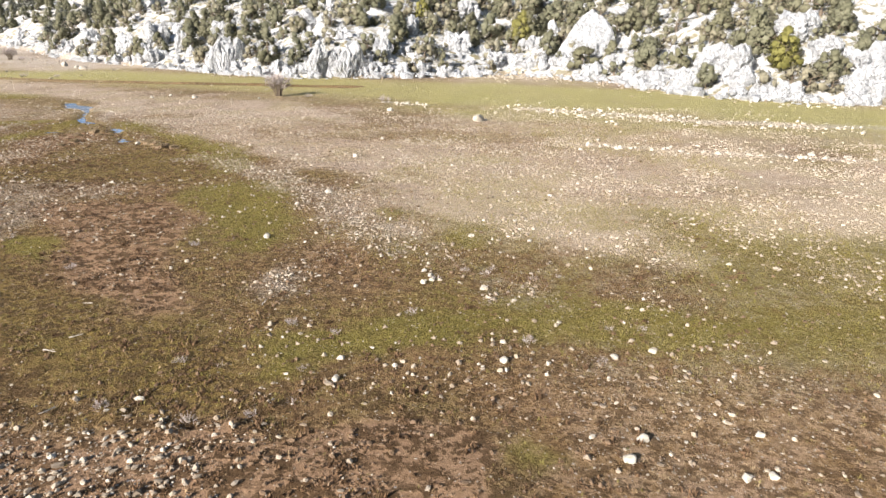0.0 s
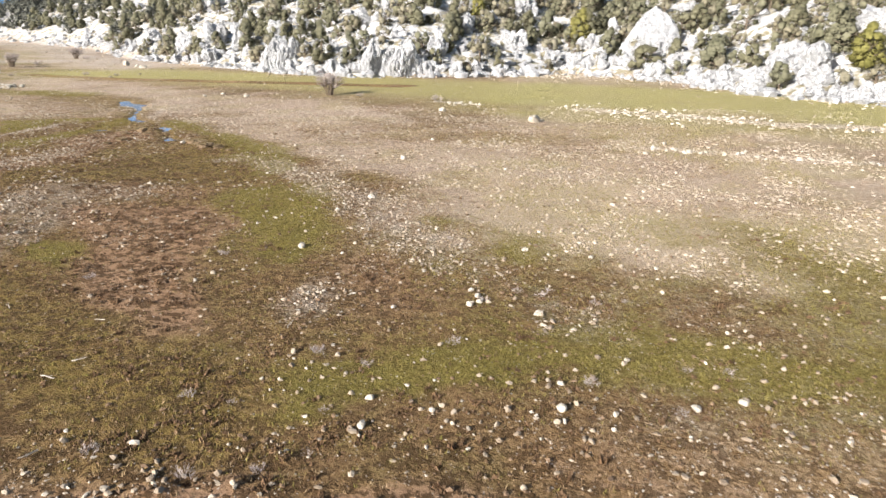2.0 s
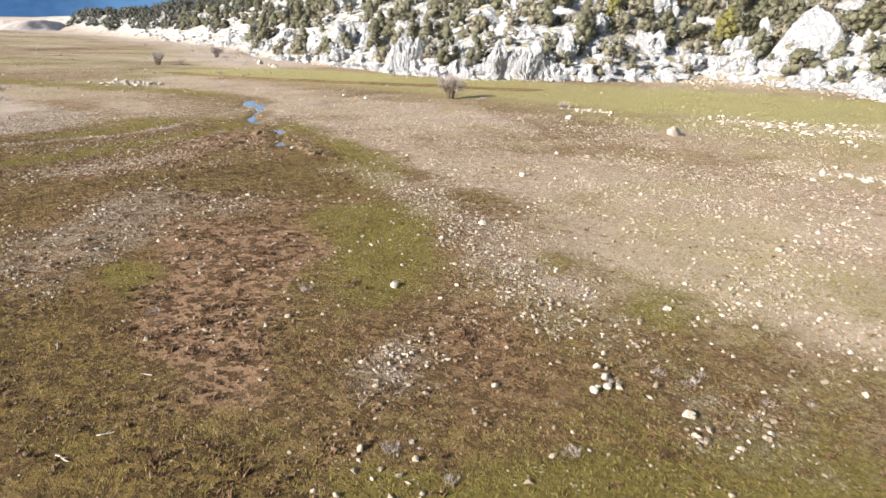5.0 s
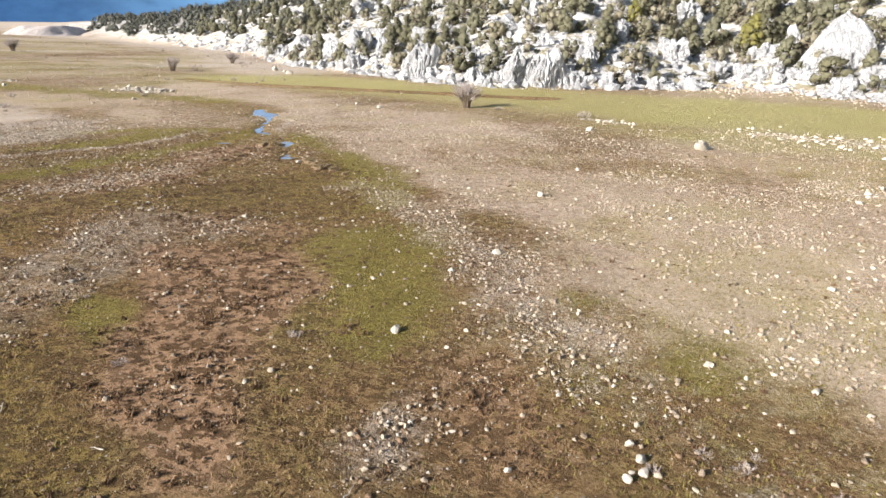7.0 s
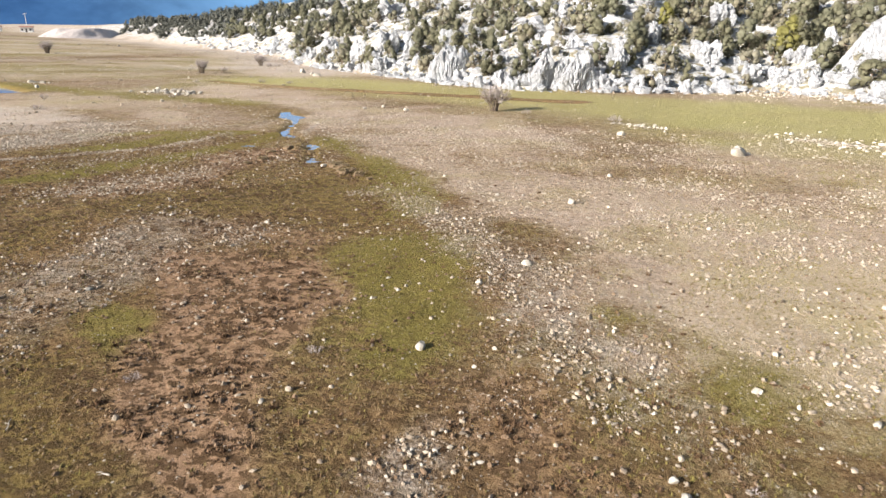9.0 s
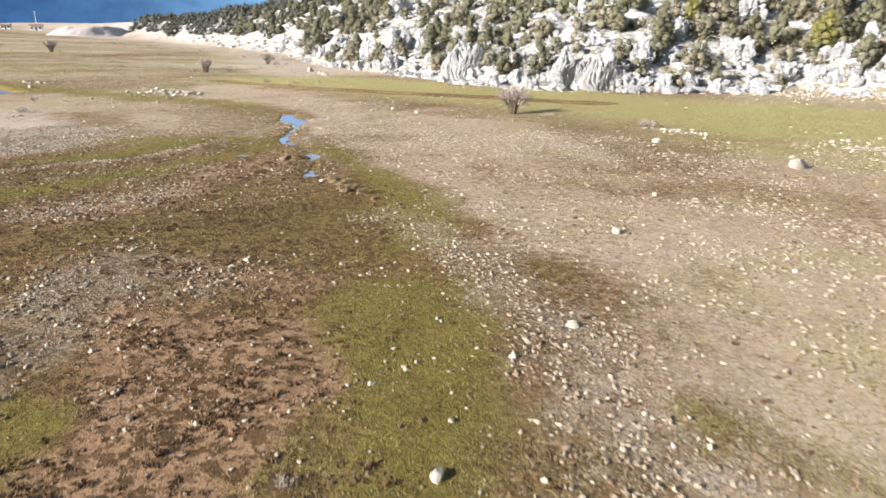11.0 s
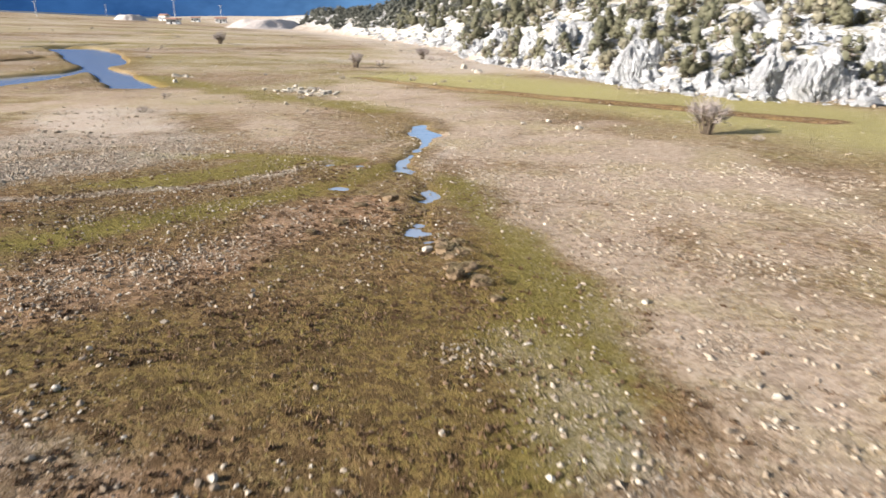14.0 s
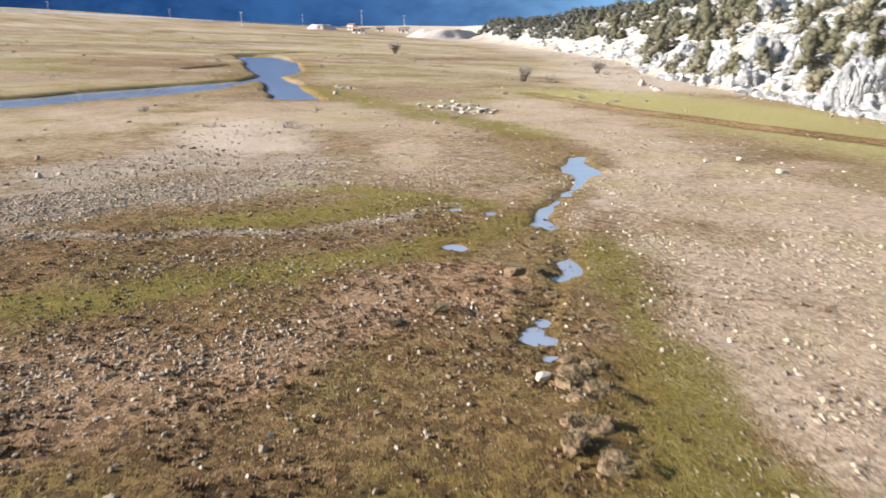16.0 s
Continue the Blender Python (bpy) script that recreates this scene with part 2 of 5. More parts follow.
def smooth(a, b, v):
    t = np.clip((v - a) / (b - a), 0, 1)
    return t * t * (3 - 2 * t)


def line_dist(x, y, pts):
    """Distance to a line of points."""
    best = np.full(np.shape(x), 1e9)
    for (ax, ay), (bx, by) in zip(pts[:-1], pts[1:]):
        dx, dy = bx - ax, by - ay
        t = np.clip(((x - ax) * dx + (y - ay) * dy) / (dx * dx + dy * dy), 0, 1)
        best = np.minimum(best, np.hypot(x - ax - t * dx, y - ay - t * dy))
    return best


HILL_FOOT = [(400, -40), (85, 70), (51, 87), (43, 90), (35, 97), (30, 107), (27, 117), (17.5, 134), (6, 143), (-3, 136), (-16, 131), (-32, 130),
             (-45, 137), (-60, 148), (-90, 169), (-115, 190), (-153, 233), (-195, 254), (-280, 292), (-420, 360), (-900, 700)]
STREAM = [(-52, 86), (-48.5, 81.5), (-46.5, 79.5), (-43.8, 76), (-42, 72), (-40.9, 69.5), (-39.5, 67.3), (-36.6, 65.7), (-34.5, 63.9), (-32.9, 62.2), (-31.6, 59.5), (-30.4, 57.5), (-29.4, 55.8)]
RIVER = [(-118, -60), (-121, 30), (-122, 55), (-126, 66), (-131, 80), (-139, 97), (-150, 107), (-165, 116), (-185, 124), (-200, 128)]
RIVER_ARM = [(-147, 105), (-139, 102), (-130, 99), (-120, 95), (-109, 91)]
PUDDLES = [(-44.1, 65.2, 0.7), (-38.5, 60.6, 0.4), (-42.0, 66.5, 0.4), (-30.0, 57.3, 0.32), (-28.9, 56.4, 0.3), (-28.0, 55.4, 0.3), (-38.8, 66.3, 0.35)]
HUMPS = [(-4.6, 13.2, .45), (-6.0, 12.7, .5), (-3.9, 14.2, .4), (-2.6, 13.2, .35), (-7.8, 13.4, .4), (-33.6, 60.6, .9), (-34.0, 58.4, .5), (-32.6, 55.4, .8), (-26.2, 55.6, .6), (-26.3, 56.7, .5), (-25.1, 54.8, .7), (-25.3, 53.9, .6), (-23.6, 52.5, .6),
         (-22.7, 52.5, .7), (-24.0, 52.0, .5), (-23.8, 53.2, .5), (-32.2, 56.8, .5), (-33.5, 57.0, .4), (-27.2, 56.0, .6), (-26.6, 54.4, .6), (-35.0, 60.0, .5)]
CUTS = [[(-272, 70), (-278, 108)], [(-168, 97), (-174, 109)], [(-246, 172), (-274, 215)], [(-205, 120), (-212, 148)]]
DITCH = [(-95, 126), (-87, 123), (-72, 119), (-57, 116), (-47, 114), (-38, 113), (-20, 110)]


def foot_gap(x, y):
    """How far a place lies behind the foot of the hill (negative: in front)."""
    fx = np.array([p[0] for p in HILL_FOOT[::-1]], float)
    fy = np.array([p[1] for p in HILL_FOOT[::-1]], float)
    side = np.where(y > np.interp(x, fx, fy), 1.0, -1.0)
    return side * line_dist(x, y, HILL_FOOT)


def plain_z(x, y):
    s = np.clip((-x - 120) / 25.0, -40, 32)
    z = np.log1p(np.exp(s)) * (1.2 - 0.55 * smooth(100, 600, y))
    z = z + 0.35 * (fbm(x, y, 22, 3, 2) - 0.5) * smooth(4, 30, np.hypot(x, y))
    return z


def hill_z(x, y):
    d = foot_gap(x, y)
    top = np.interp(x, [-900, -420, -280, -200, -150, -80, 0], [4, 6, 12, 34, 58, 70, 85])
    d2 = d + 5 * (fbm(x, y, 18, 11, 3) - 0.5)
    rise = top * (1 - np.exp(-np.clip(d2, 0, None) * (0.42 + 0.16 * smooth(-75, -120, x)) / top))
    rough = np.abs(fbm(x, y, 7, 21, 3) - 0.5) * 4.5 * smooth(1, 9, d) * smooth(-240, -140, x)
    return rise + rough


def ground_z(x, y):
    x, y = np.asarray(x, float), np.asarray(y, float)
    z = plain_z(x, y) + hill_z(x, y)
    ds = line_dist(x, y, STREAM) + 0.9 * (fbm(x, y, 2.2, 7, 2) - 0.5)
    half = 0.01 + 0.26 * smooth(0.45, 0.75, vnoise(x, y, 2.4, 13)) + 1.9 * np.exp(-(((x + 47.4) / 2.2) ** 2 + ((y - 80.8) / 2.2) ** 2))
    pool = np.exp(-(((x + 47.2) / 3.0) ** 2 + ((y - 80.4) / 2.8) ** 2))
    z = z - (0.12 + 0.12 * np.maximum(smooth(0.35, 0.6, vnoise(x, y, 2.0, 17)), smooth(0.1, 0.5, pool))) * (1 - 0.16 * smooth(72, 66, y)) * (1 - smooth(half * 0.3, half * 1.5 + 0.6, ds))
    for px, py, pr in PUDDLES:
        z = z - 0.20 * (1 - smooth(pr * 0.3, pr * 1.6, np.hypot(x - px, y - py) + 2.4 * pr * (fbm(x, y, 1.1, 9, 2) - 0.5)))
    dr = np.minimum(line_dist(x, y, RIVER) + 4.0 * np.exp(-(((x + 143) / 16) ** 2 + ((y - 101) / 12) ** 2)), line_dist(x, y, RIVER_ARM) + 2.9)
    z = z - 1.0 * (1 - smooth(4.8, 6.8, dr + 2.6 * (fbm(x, y, 9, 5, 2) - 0.5)))
    for cut in CUTS:
        z = z - 0.9 * (1 - smooth(0.8, 2.2, line_dist(x, y, cut)))
    z = z - (0.12 + 0.5 * vnoise(x, y, 5, 19)) * np.exp(-((line_dist(x, y, DITCH) + 1.8 * (fbm(x, y, 3, 23, 2) - 0.5)) / 1.0) ** 2)
    z = z + 0.55 * np.exp(-(((x + 28.5) / 7.5) ** 2 + ((y - 37) / 8) ** 2)) + 0.3 * np.exp(-(((x + 4) / 9) ** 2 + ((y - 10) / 3) ** 2))
    for hx, hy, k in HUMPS:
        d = np.hypot(x - hx, (y - hy) * 1.2) / (k * 0.85)
        z = z + 0.30 * k * (1 - smooth(0.3, 1.0, d)) - 0.15 * k * (1 - smooth(0.2, 0.8, np.hypot(x - hx - 0.75 * k, y - hy - 0.55 * k) / (k * 0.6)))
    near = 1 - smooth(60, 110, np.hypot(x + 15, y - 45))
    return z + near * (0.09 * (fbm(x, y, 1.6, 31, 2) - 0.5) + 0.14 * (fbm(x, y, 5, 41, 2) - 0.5))
# terrain-end


def zone(x, y, cx, cy, rx, ry, turn=0.0, seed=1):
    a = radians(turn)
    u, v = (x - cx) * math.cos(a) + (y - cy) * math.sin(a), -(x - cx) * math.sin(a) + (y - cy) * math.cos(a)
    r = np.hypot(u / rx, v / ry) + 1.3 * (fbm(x, y, min(rx, ry) * 1.1, seed, 4) - 0.5)
    return 1 - smooth(0.25, 1.55, r)


def strip(x, y, pts, width, seed=1):
    d = line_dist(x, y, pts) / width + 1.4 * (fbm(x, y, width * 1.5, seed, 4) - 0.5)
    return 1 - smooth(0.2, 1.6, d)


def patch(x, y, pts, edge=0.8, seed=1):
    """Inside of an outline with ragged borders: 1 well inside, 0 well outside."""
    x, y = np.asarray(x, float), np.asarray(y, float)
    out = np.zeros(x.shape)
    edge = 1.5 * edge
    m = 3 * edge + 1
    near = (x > min(p[0] for p in pts) - m) & (x < max(p[0] for p in pts) + m) & (y > min(p[1] for p in pts) - m) & (y < max(p[1] for p in pts) + m)
    if not near.any():
        return out
    px, py = x[near], y[near]
    inside = np.zeros(px.shape, bool)
    for (ax, ay), (bx, by) in zip(pts, pts[1:] + pts[:1]):
        if ay != by:
            inside ^= ((ay > py) != (by > py)) & (px < (bx - ax) * (py - ay) / (by - ay) + ax)
    d = line_dist(px, py, pts + pts[:1]) * np.where(inside, 1, -1)
    d = d + 2.6 * edge * (fbm(px, py, 2.4 * edge + 0.6, seed, 4) - 0.5)
    out[near] = smooth(-edge, edge, d)
    return out


# outlines of what covers the meadow: points, softness of the border, strength
RED_PATCHES = [([(-22.3, 33.0), (-19.2, 35.0), (-16.2, 34.6), (-13.9, 32.6), (-12.8, 30.2), (-12.2, 28.1), (-11.9, 26), (-11.3, 24.3), (-10.3, 22.6), (-8.6, 20), (-10.1, 19.5), (-11.6, 21.4), (-13.2, 21.6),
                 (-14.7, 22.8), (-15.4, 24.3), (-17.1, 25.8), (-17.4, 27.6), (-20.2, 30.3)], 0.7, 1.0),
               ([(-26.3, 36.5), (-24.2, 38.8), (-20.2, 39.6), (-16.9, 38.6), (-15, 35.2), (-14, 32.5), (-19.2, 35.4), (-22.3, 33.4)], 0.9, 0.55),
               ([(-12, 12.6), (-8.9, 12.7), (-8.2, 13.3), (-7.1, 13.8), (-4.7, 13.5), (-3.1, 13), (-2.1, 13.7), (-0.8, 14.3), (1, 13.5), (1.6, 12.6), (1.8, 10), (-4, 6), (-14, 6)], 0.5, 1.0),
               ([(-6.8, 25.2), (-6.4, 28.1), (-4.4, 28.8), (-2.4, 26.8), (-1.2, 25.1), (-1.4, 23.3), (-5.1, 21.8), (-4.9, 23.7)], 1.2, 0.5),
               ([(-2, 16.5), (2.2, 17.1), (5.2, 15.6), (8.7, 17.1), (13, 15.6), (12, 8), (2, 8), (1.6, 13)], 1.2, 0.36),
               ([(-36.9, 56.8), (-36.8, 59.6), (-34.4, 61.1), (-32.1, 57.8), (-33.2, 56.2)], 0.4, 1.0),
               ([(-36.2, 51.9), (-37.7, 54.8), (-38, 57.7), (-36.5, 60.1), (-34.2, 61.3), (-32.1, 58.9), (-30.3, 55.5), (-31.9, 54.9), (-32.3, 52.8), (-32.6, 50.9), (-32, 48.5), (-31.5, 46.5), (-34.1, 46.5),
                 (-35.2, 49.2)], 0.8, 0.7),
               ([(-38, 40), (-39.5, 44.4), (-36.1, 47), (-32.3, 47), (-30.6, 44.7), (-31.1, 42.9), (-31, 41.4), (-30.9, 39)], 1.0, 0.6)]
GRAVEL_PATCHES = [([(-25.6, 30.4), (-26.4, 34.2), (-25.7, 36.8), (-23.1, 38.2), (-20.8, 37.6), (-19.6, 35.1), (-21.0, 33.4), (-20.5, 31.1), (-20.5, 29.6), (-21.0, 28.5), (-20.3, 26.4), (-19.7, 24.6), (-19.4, 23.1),
                    (-24.0, 26.7), (-24.2, 28.3)], 1.1, 0.52),
                  ([(-7.3, 23.6), (-7, 25.7), (-5.9, 26.5), (-5.5, 25.1), (-6, 23.3), (-5.3, 22.2), (-6.7, 21.9), (-7.7, 22.6)], 0.6, 0.6),
                  ([(-70, 44), (-72.5, 55.7), (-87.9, 68.3), (-91, 76.3), (-79.6, 76.2), (-60.2, 67.4), (-54.4, 63.1), (-53.3, 56.6), (-53.5, 52.2), (-52.4, 48.8), (-54, 42)], 2.4, 0.75),
                  ([(-38, 41), (-38.4, 43.9), (-36.1, 46.1), (-32.3, 47), (-30.6, 44.7), (-31.1, 42.9), (-31, 41.4)], 1.0, 0.3),
                  ([(-12, 8), (-9.5, 12), (-5.5, 11.6), (-4, 8)], 0.7, 0.35),
                  ([(-36.2, 50), (-37.7, 54.8), (-36, 57), (-33, 54), (-32, 48), (-34, 46.5)], 0.8, 0.5)]
GRAVEL_LINES = [([(-19.4, 47.5), (-16.9, 46.8), (-12.1, 42.1), (-8.6, 38.4), (-5.9, 33.8), (-4.3, 32), (-2.6, 30.4)], 1.7, 0.42), ([(-4.5, 31.8), (-1, 27.5), (1.5, 24.5), (3, 22.5)], 1.3, 0.22),
                ([(-53, 45.5), (-49.5, 49.1), (-48, 52.9), (-45.3, 56.3), (-44.6, 61.6), (-44.7, 65.8)], 0.7, 0.7), ([(-41, 76), (-38, 68.5), (-33, 62)], 0.5, 0.5),
                ([(7, 81), (15, 77), (24, 70), (46, 66)], 1.7, 0.8), ([(9, 56), (17.4, 52.5), (28, 49)], 0.9, 0.7), ([(-11, 88), (-6, 85)], 1.2, 0.6)]
PALE_PATCHES = [([(-31.9, 68), (-24.7, 78), (-12.6, 74), (-2, 60), (6, 53), (14, 50), (20, 44), (13, 37), (10, 28), (5, 27.5), (2, 31), (1, 34), (-2, 37), (-6.5, 40), (-10, 41.5), (-15, 46.5), (-20.4, 53.6)], 2.2, 0.85),
                ([(-36.2, 70.5), (-41, 80.3), (-36.5, 89.7), (-22.7, 91), (-10, 70), (-14.5, 51.8), (-16.5, 52.2), (-18.6, 54.5), (-21.1, 56.2), (-24.3, 58.5), (-27.6, 62)], 1.4, 0.9),
                ([(-77.7, 97.7), (-79.6, 116), (-58.6, 106), (-44.5, 95.1), (-38.4, 79.3), (-38.2, 72.2), (-43.4, 76.5), (-48.6, 86.5), (-57, 91.4), (-64.7, 90.3)], 1.2, 1.15),
                ([(-105, 58), (-101.5, 75), (-85.1, 78), (-67, 69), (-70.4, 61.6), (-78.8, 57.9)], 2.0, 0.9),
                ([(-65.8, 74.9), (-71.7, 83.6), (-65.7, 83.1), (-54.3, 72.9), (-52.1, 68.3), (-55.8, 68)], 1.2, 0.85)]
PALE_ZONES = [(-45, 92, 24, 8, -30, 1.0), (-75, 112, 28, 10, -25, 1.0), (10, 68, 16, 5, 0, 0.5), (-140, 165, 60, 18, 42, 0.7), (-92, 64, 34, 10, 22, 0.7), (-200, 210, 60, 18, 45, 0.35), (-105, 60, 20, 8, 10, 0.8), (24, 47, 9, 2, -5, 0.6)]
GRAVEL_ZONES = [(-120, 172, 34, 9, 45)]
GREEN_PATCHES = [([(-20, 26.7), (-19.7, 27.9), (-17.8, 27.5), (-16.7, 25.9), (-17.4, 25.2), (-18.8, 25.6)], 0.6, 0.8),
                 ([(-16.6, 38.5), (-15.7, 41.1), (-13.8, 40.3), (-11.4, 40), (-9.2, 36.2), (-6.6, 31.3), (-7.3, 28.4), (-8.4, 27.3), (-10.2, 28.8), (-11.5, 29.8), (-13.7, 32.6)], 1.2, 0.85),
                 ([(-0.9, 32.5), (0.3, 33), (2.2, 31), (1, 28.5), (-1, 29)], 0.8, 0.9), ([(-5.1, 34.5), (-3.6, 35), (-2.3, 33.5), (-3.2, 31.9)], 0.5, 0.8),
                 ([(-6.3, 18.6), (-3.9, 19.6), (0.4, 20.6), (4.6, 23.8), (8.1, 21.5), (16, 22), (14, 17.7), (9.1, 18.2), (5.6, 17.3), (2.3, 18.6), (-2.1, 16.7), (-4.5, 15.6)], 0.9, 0.9),
                 ([(-51.5, 51.3), (-50.6, 55.9), (-49.7, 61.2), (-49.3, 66.5), (-45.1, 64.3), (-45.8, 58.5), (-47.5, 54.2)], 0.6, 0.95),
                 ([(-36.8, 67.9), (-31, 65), (-26.4, 60), (-22.6, 57.3), (-19.6, 55), (-16.9, 51.7), (-15.8, 48.6), (-14, 45), (-16, 42), (-19.8, 46.3), (-22.8, 52), (-24.7, 55.3), (-27.9, 58.6), (-32.1, 61.3)], 0.7, 0.9),
                 ([(-13.5, 17), (-11, 18.4), (-9, 17.6), (-10.5, 15.8)], 0.7, 0.5), ([(1.6, 12.8), (2.6, 13.4), (3.4, 12.2), (2.4, 11.2)], 0.4, 0.8)]
GREEN_LINES = [([(-43.5, 42.4), (-41.8, 46.2), (-41.1, 49.9), (-40.2, 54.3), (-39.6, 59.5), (-40.2, 66.8)], 1.7), ([(-58, 60), (-50, 64), (-44, 67)], 1.6), ([(-120, 100), (-98, 96), (-78, 94), (-62, 92)], 4.0)]
WET_PATCHES = [([(-27.4, 45), (-26.7, 53.2), (-22.3, 52.5), (-18.5, 48.2), (-14.5, 41.6), (-17.3, 40.2), (-22.2, 40.8), (-28, 40), (-29, 37), (-28.3, 32.3), (-27.5, 28), (-31.9, 31), (-32.2, 36.2), (-31.7, 40.2), (-30.4, 43.9)], 1.2, 0.85),
               ([(-65.6, 89.5), (-57.8, 90.6), (-47.1, 83.6), (-41.8, 75), (-38.2, 68.6), (-31.5, 61.9), (-27.4, 55.7), (-28.9, 54.3), (-33.8, 60.5), (-36.8, 60.6), (-38.8, 61.7), (-41.2, 67.9), (-45.8, 74.2), (-55.1, 80.3)], 1.0, 0.6)]
WET_LINES = [(STREAM, 0.8), ([(-26.4, 57.0), (-25.0, 54.8), (-23.6, 52.5), (-21.6, 50.6)], 1.2), (RIVER, 8.0), (RIVER_ARM, 4.0), ([(-45, 65), (-38, 60)], 1.3), ([(-19, 22), (-13, 18.5), (-7, 15.5)], 2.2)]


def cover(x, y):
    """What lies on the ground: weights of green, red soil, pale stony soil, grey gravel, wet soil and rock."""
    green = np.zeros(np.shape(x))
    red, pale, gravel, wet = green.copy(), green.copy(), green.copy(), green.copy()
    for i, (pts, w) in enumerate(GREEN_LINES):
        green = np.maximum(green, strip(x, y, pts, w, 50 + i))
    for i, (pts, edge, k) in enumerate(GREEN_PATCHES):
        green = np.maximum(green, k * patch(x, y, pts, edge, 200 + i))
    turf = green
    for i, (pts, edge, k) in enumerate(RED_PATCHES):
        red = np.maximum(red, k * patch(x, y, pts, edge, 220 + i))
    red = np.maximum(red, 0.7 * strip(x, y, DITCH, 1.5, 68))
    for i, (pts, edge, k) in enumerate(PALE_PATCHES):
        pale = np.maximum(pale, k * patch(x, y, pts, edge, 240 + i))
    for i, z in enumerate(PALE_ZONES):
        pale = np.maximum(pale, z[5] * zone(x, y, *z[:5], seed=70 + i))
    for i, (pts, edge, k) in enumerate(GRAVEL_PATCHES):
        gravel = np.maximum(gravel, k * patch(x, y, pts, edge, 260 + i))
    for i, (pts, w, k) in enumerate(GRAVEL_LINES):
        gravel = np.maximum(gravel, k * strip(x, y, pts, w, 275 + i))
    for i, z in enumerate(GRAVEL_ZONES):
        gravel = np.maximum(gravel, z[5] * zone(x, y, *z[:5], seed=85 + i) if len(z) > 5 else zone(x, y, *z, seed=85 + i))
    for i, (pts, edge, k) in enumerate(WET_PATCHES):
        wet = np.maximum(wet, k * patch(x, y, pts, edge, 280 + i))
    for i, (pts, w) in enumerate(WET_LINES):
        wet = np.maximum(wet, strip(x, y, pts, w, 100 + i))
    wet = np.maximum(wet, 0.7 * strip(x, y, DITCH, 1.1, 69))
    pale = np.maximum(pale, 0.48 * smooth(28, 80, np.hypot(x + 15, y - 45)) * smooth(-44, -56, x) * np.clip(0.3 + 1.6 * fbm(0.77 * x - 0.64 * y, 0.2 * (0.64 * x + 0.77 * y), 16, 130, 4), 0, 1.4))
    band = fbm(0.77 * x - 0.64 * y, 0.25 * (0.64 * x + 0.77 * y), 9, 133, 4)
    gravel = np.maximum(gravel, 0.55 * smooth(90, 200, np.hypot(x + 15, y - 45)) * (x < -60) * smooth(0.40, 0.60, band))
    gravel = np.maximum(gravel, smooth(-34, -6, foot_gap(x, y)) * smooth(-60, -110, x) * np.clip(0.6 + 1.0 * fbm(x, y, 14, 135, 3), 0, 1))
    green = np.maximum(green, 0.9 * smooth(30, 80, np.hypot(x + 15, y - 45)) * smooth(-44, -56, x) * np.clip(3.0 * fbm(x, 0.6 * y, 22, 137, 3) - 0.8, 0, 1))
    pale = np.maximum(pale, 1.3 * smooth(-42, -12, foot_gap(x, y)) * smooth(-55, -100, x) * np.clip(2.2 * fbm(x, y, 12, 139, 3) - 0.3, 0, 1))
    lush = strip(x, y, [(-78, 133), (-50, 119), (-22, 108), (4, 99), (25, 85), (52, 70)], 17.0, 170)
    lush = np.maximum(lush, 0.6 * strip(x, y, [(-6, 84), (16, 72), (44, 58)], 9.0, 172))
    mottle = fbm(x, y, 7, 145, 4)
    # east wash of pale soil also puts the lens veil's brightness into the colour
    pale = np.maximum(pale, np.maximum(0.52 * smooth(45, 75, y) * (x > -70), np.maximum(0.72 * smooth(-11, -2, x) * smooth(25, 33, y), 0.28 * smooth(0, 6, x)))) * np.clip(2.1 * mottle + 0.35 * fbm(x, y, 2.2, 149, 3) - 0.08, 0, 1.15) * (1 - 0.75 * lush) * (1 - 0.7 * turf)
    green = np.maximum(green, 0.9 * smooth(-9, 2, x) * smooth(13, 20, y) * np.clip(2.4 * fbm(x, y, 7, 148, 3) - 0.45, 0, 1))
    gravel = gravel * np.clip(0.25 + 1.4 * fbm(x, y, 4, 155, 4), 0, 1.1)
    rock = smooth(-4, 2.5, foot_gap(x, y) - 1.0 * smooth(-45, -66, x) + 5 * (fbm(x, y, 6, 120, 3) - 0.5)) * (0.72 + 0.28 * smooth(-120, -70, x)) * smooth(-420, -330, x)
    lush = lush * smooth(1.5, 3.5, line_dist(x, y, DITCH))
    return green, red, pale, gravel, wet, rock, lush


def mesh_from(name, verts, faces, material, smooth_faces=False):
    """A mesh from arrays; faces is an array of equal-sided polygons."""
    me = bpy.data.meshes.new(name)
    verts, faces = np.asarray(verts, np.float32), np.asarray(faces, np.int32)
    k = faces.shape[1]
    me.vertices.add(len(verts))
    me.vertices.foreach_set("co", verts.ravel())
    me.loops.add(faces.size)
    me.loops.foreach_set("vertex_index", faces.ravel())
    me.polygons.add(len(faces))
    me.polygons.foreach_set("loop_start", np.arange(0, faces.size, k, dtype=np.int32))
    me.polygons.foreach_set("use_smooth", np.full(len(faces), smooth_faces, bool))
    me.update()
    me.validate()
    me.materials.append(material)
    return me


def steps(*parts):
    """Grid lines: (start, end, first step, growth) pieces, end to end."""
    out = []
    for a, b, s, g in parts:
        v = a
        while (b - v) * (1 if s > 0 else -1) > 0:
            out.append(v)
            v += s
            s *= g
    return out


def grid(xs, ys):
    gx, gy = np.meshgrid(xs, ys)
    i = np.arange(len(xs) * len(ys)).reshape(len(ys), len(xs))
    quads = np.stack([i[:-1, :-1], i[:-1, 1:], i[1:, 1:], i[1:, :-1]], -1).reshape(-1, 4)
    return gx.ravel(), gy.ravel(), quads


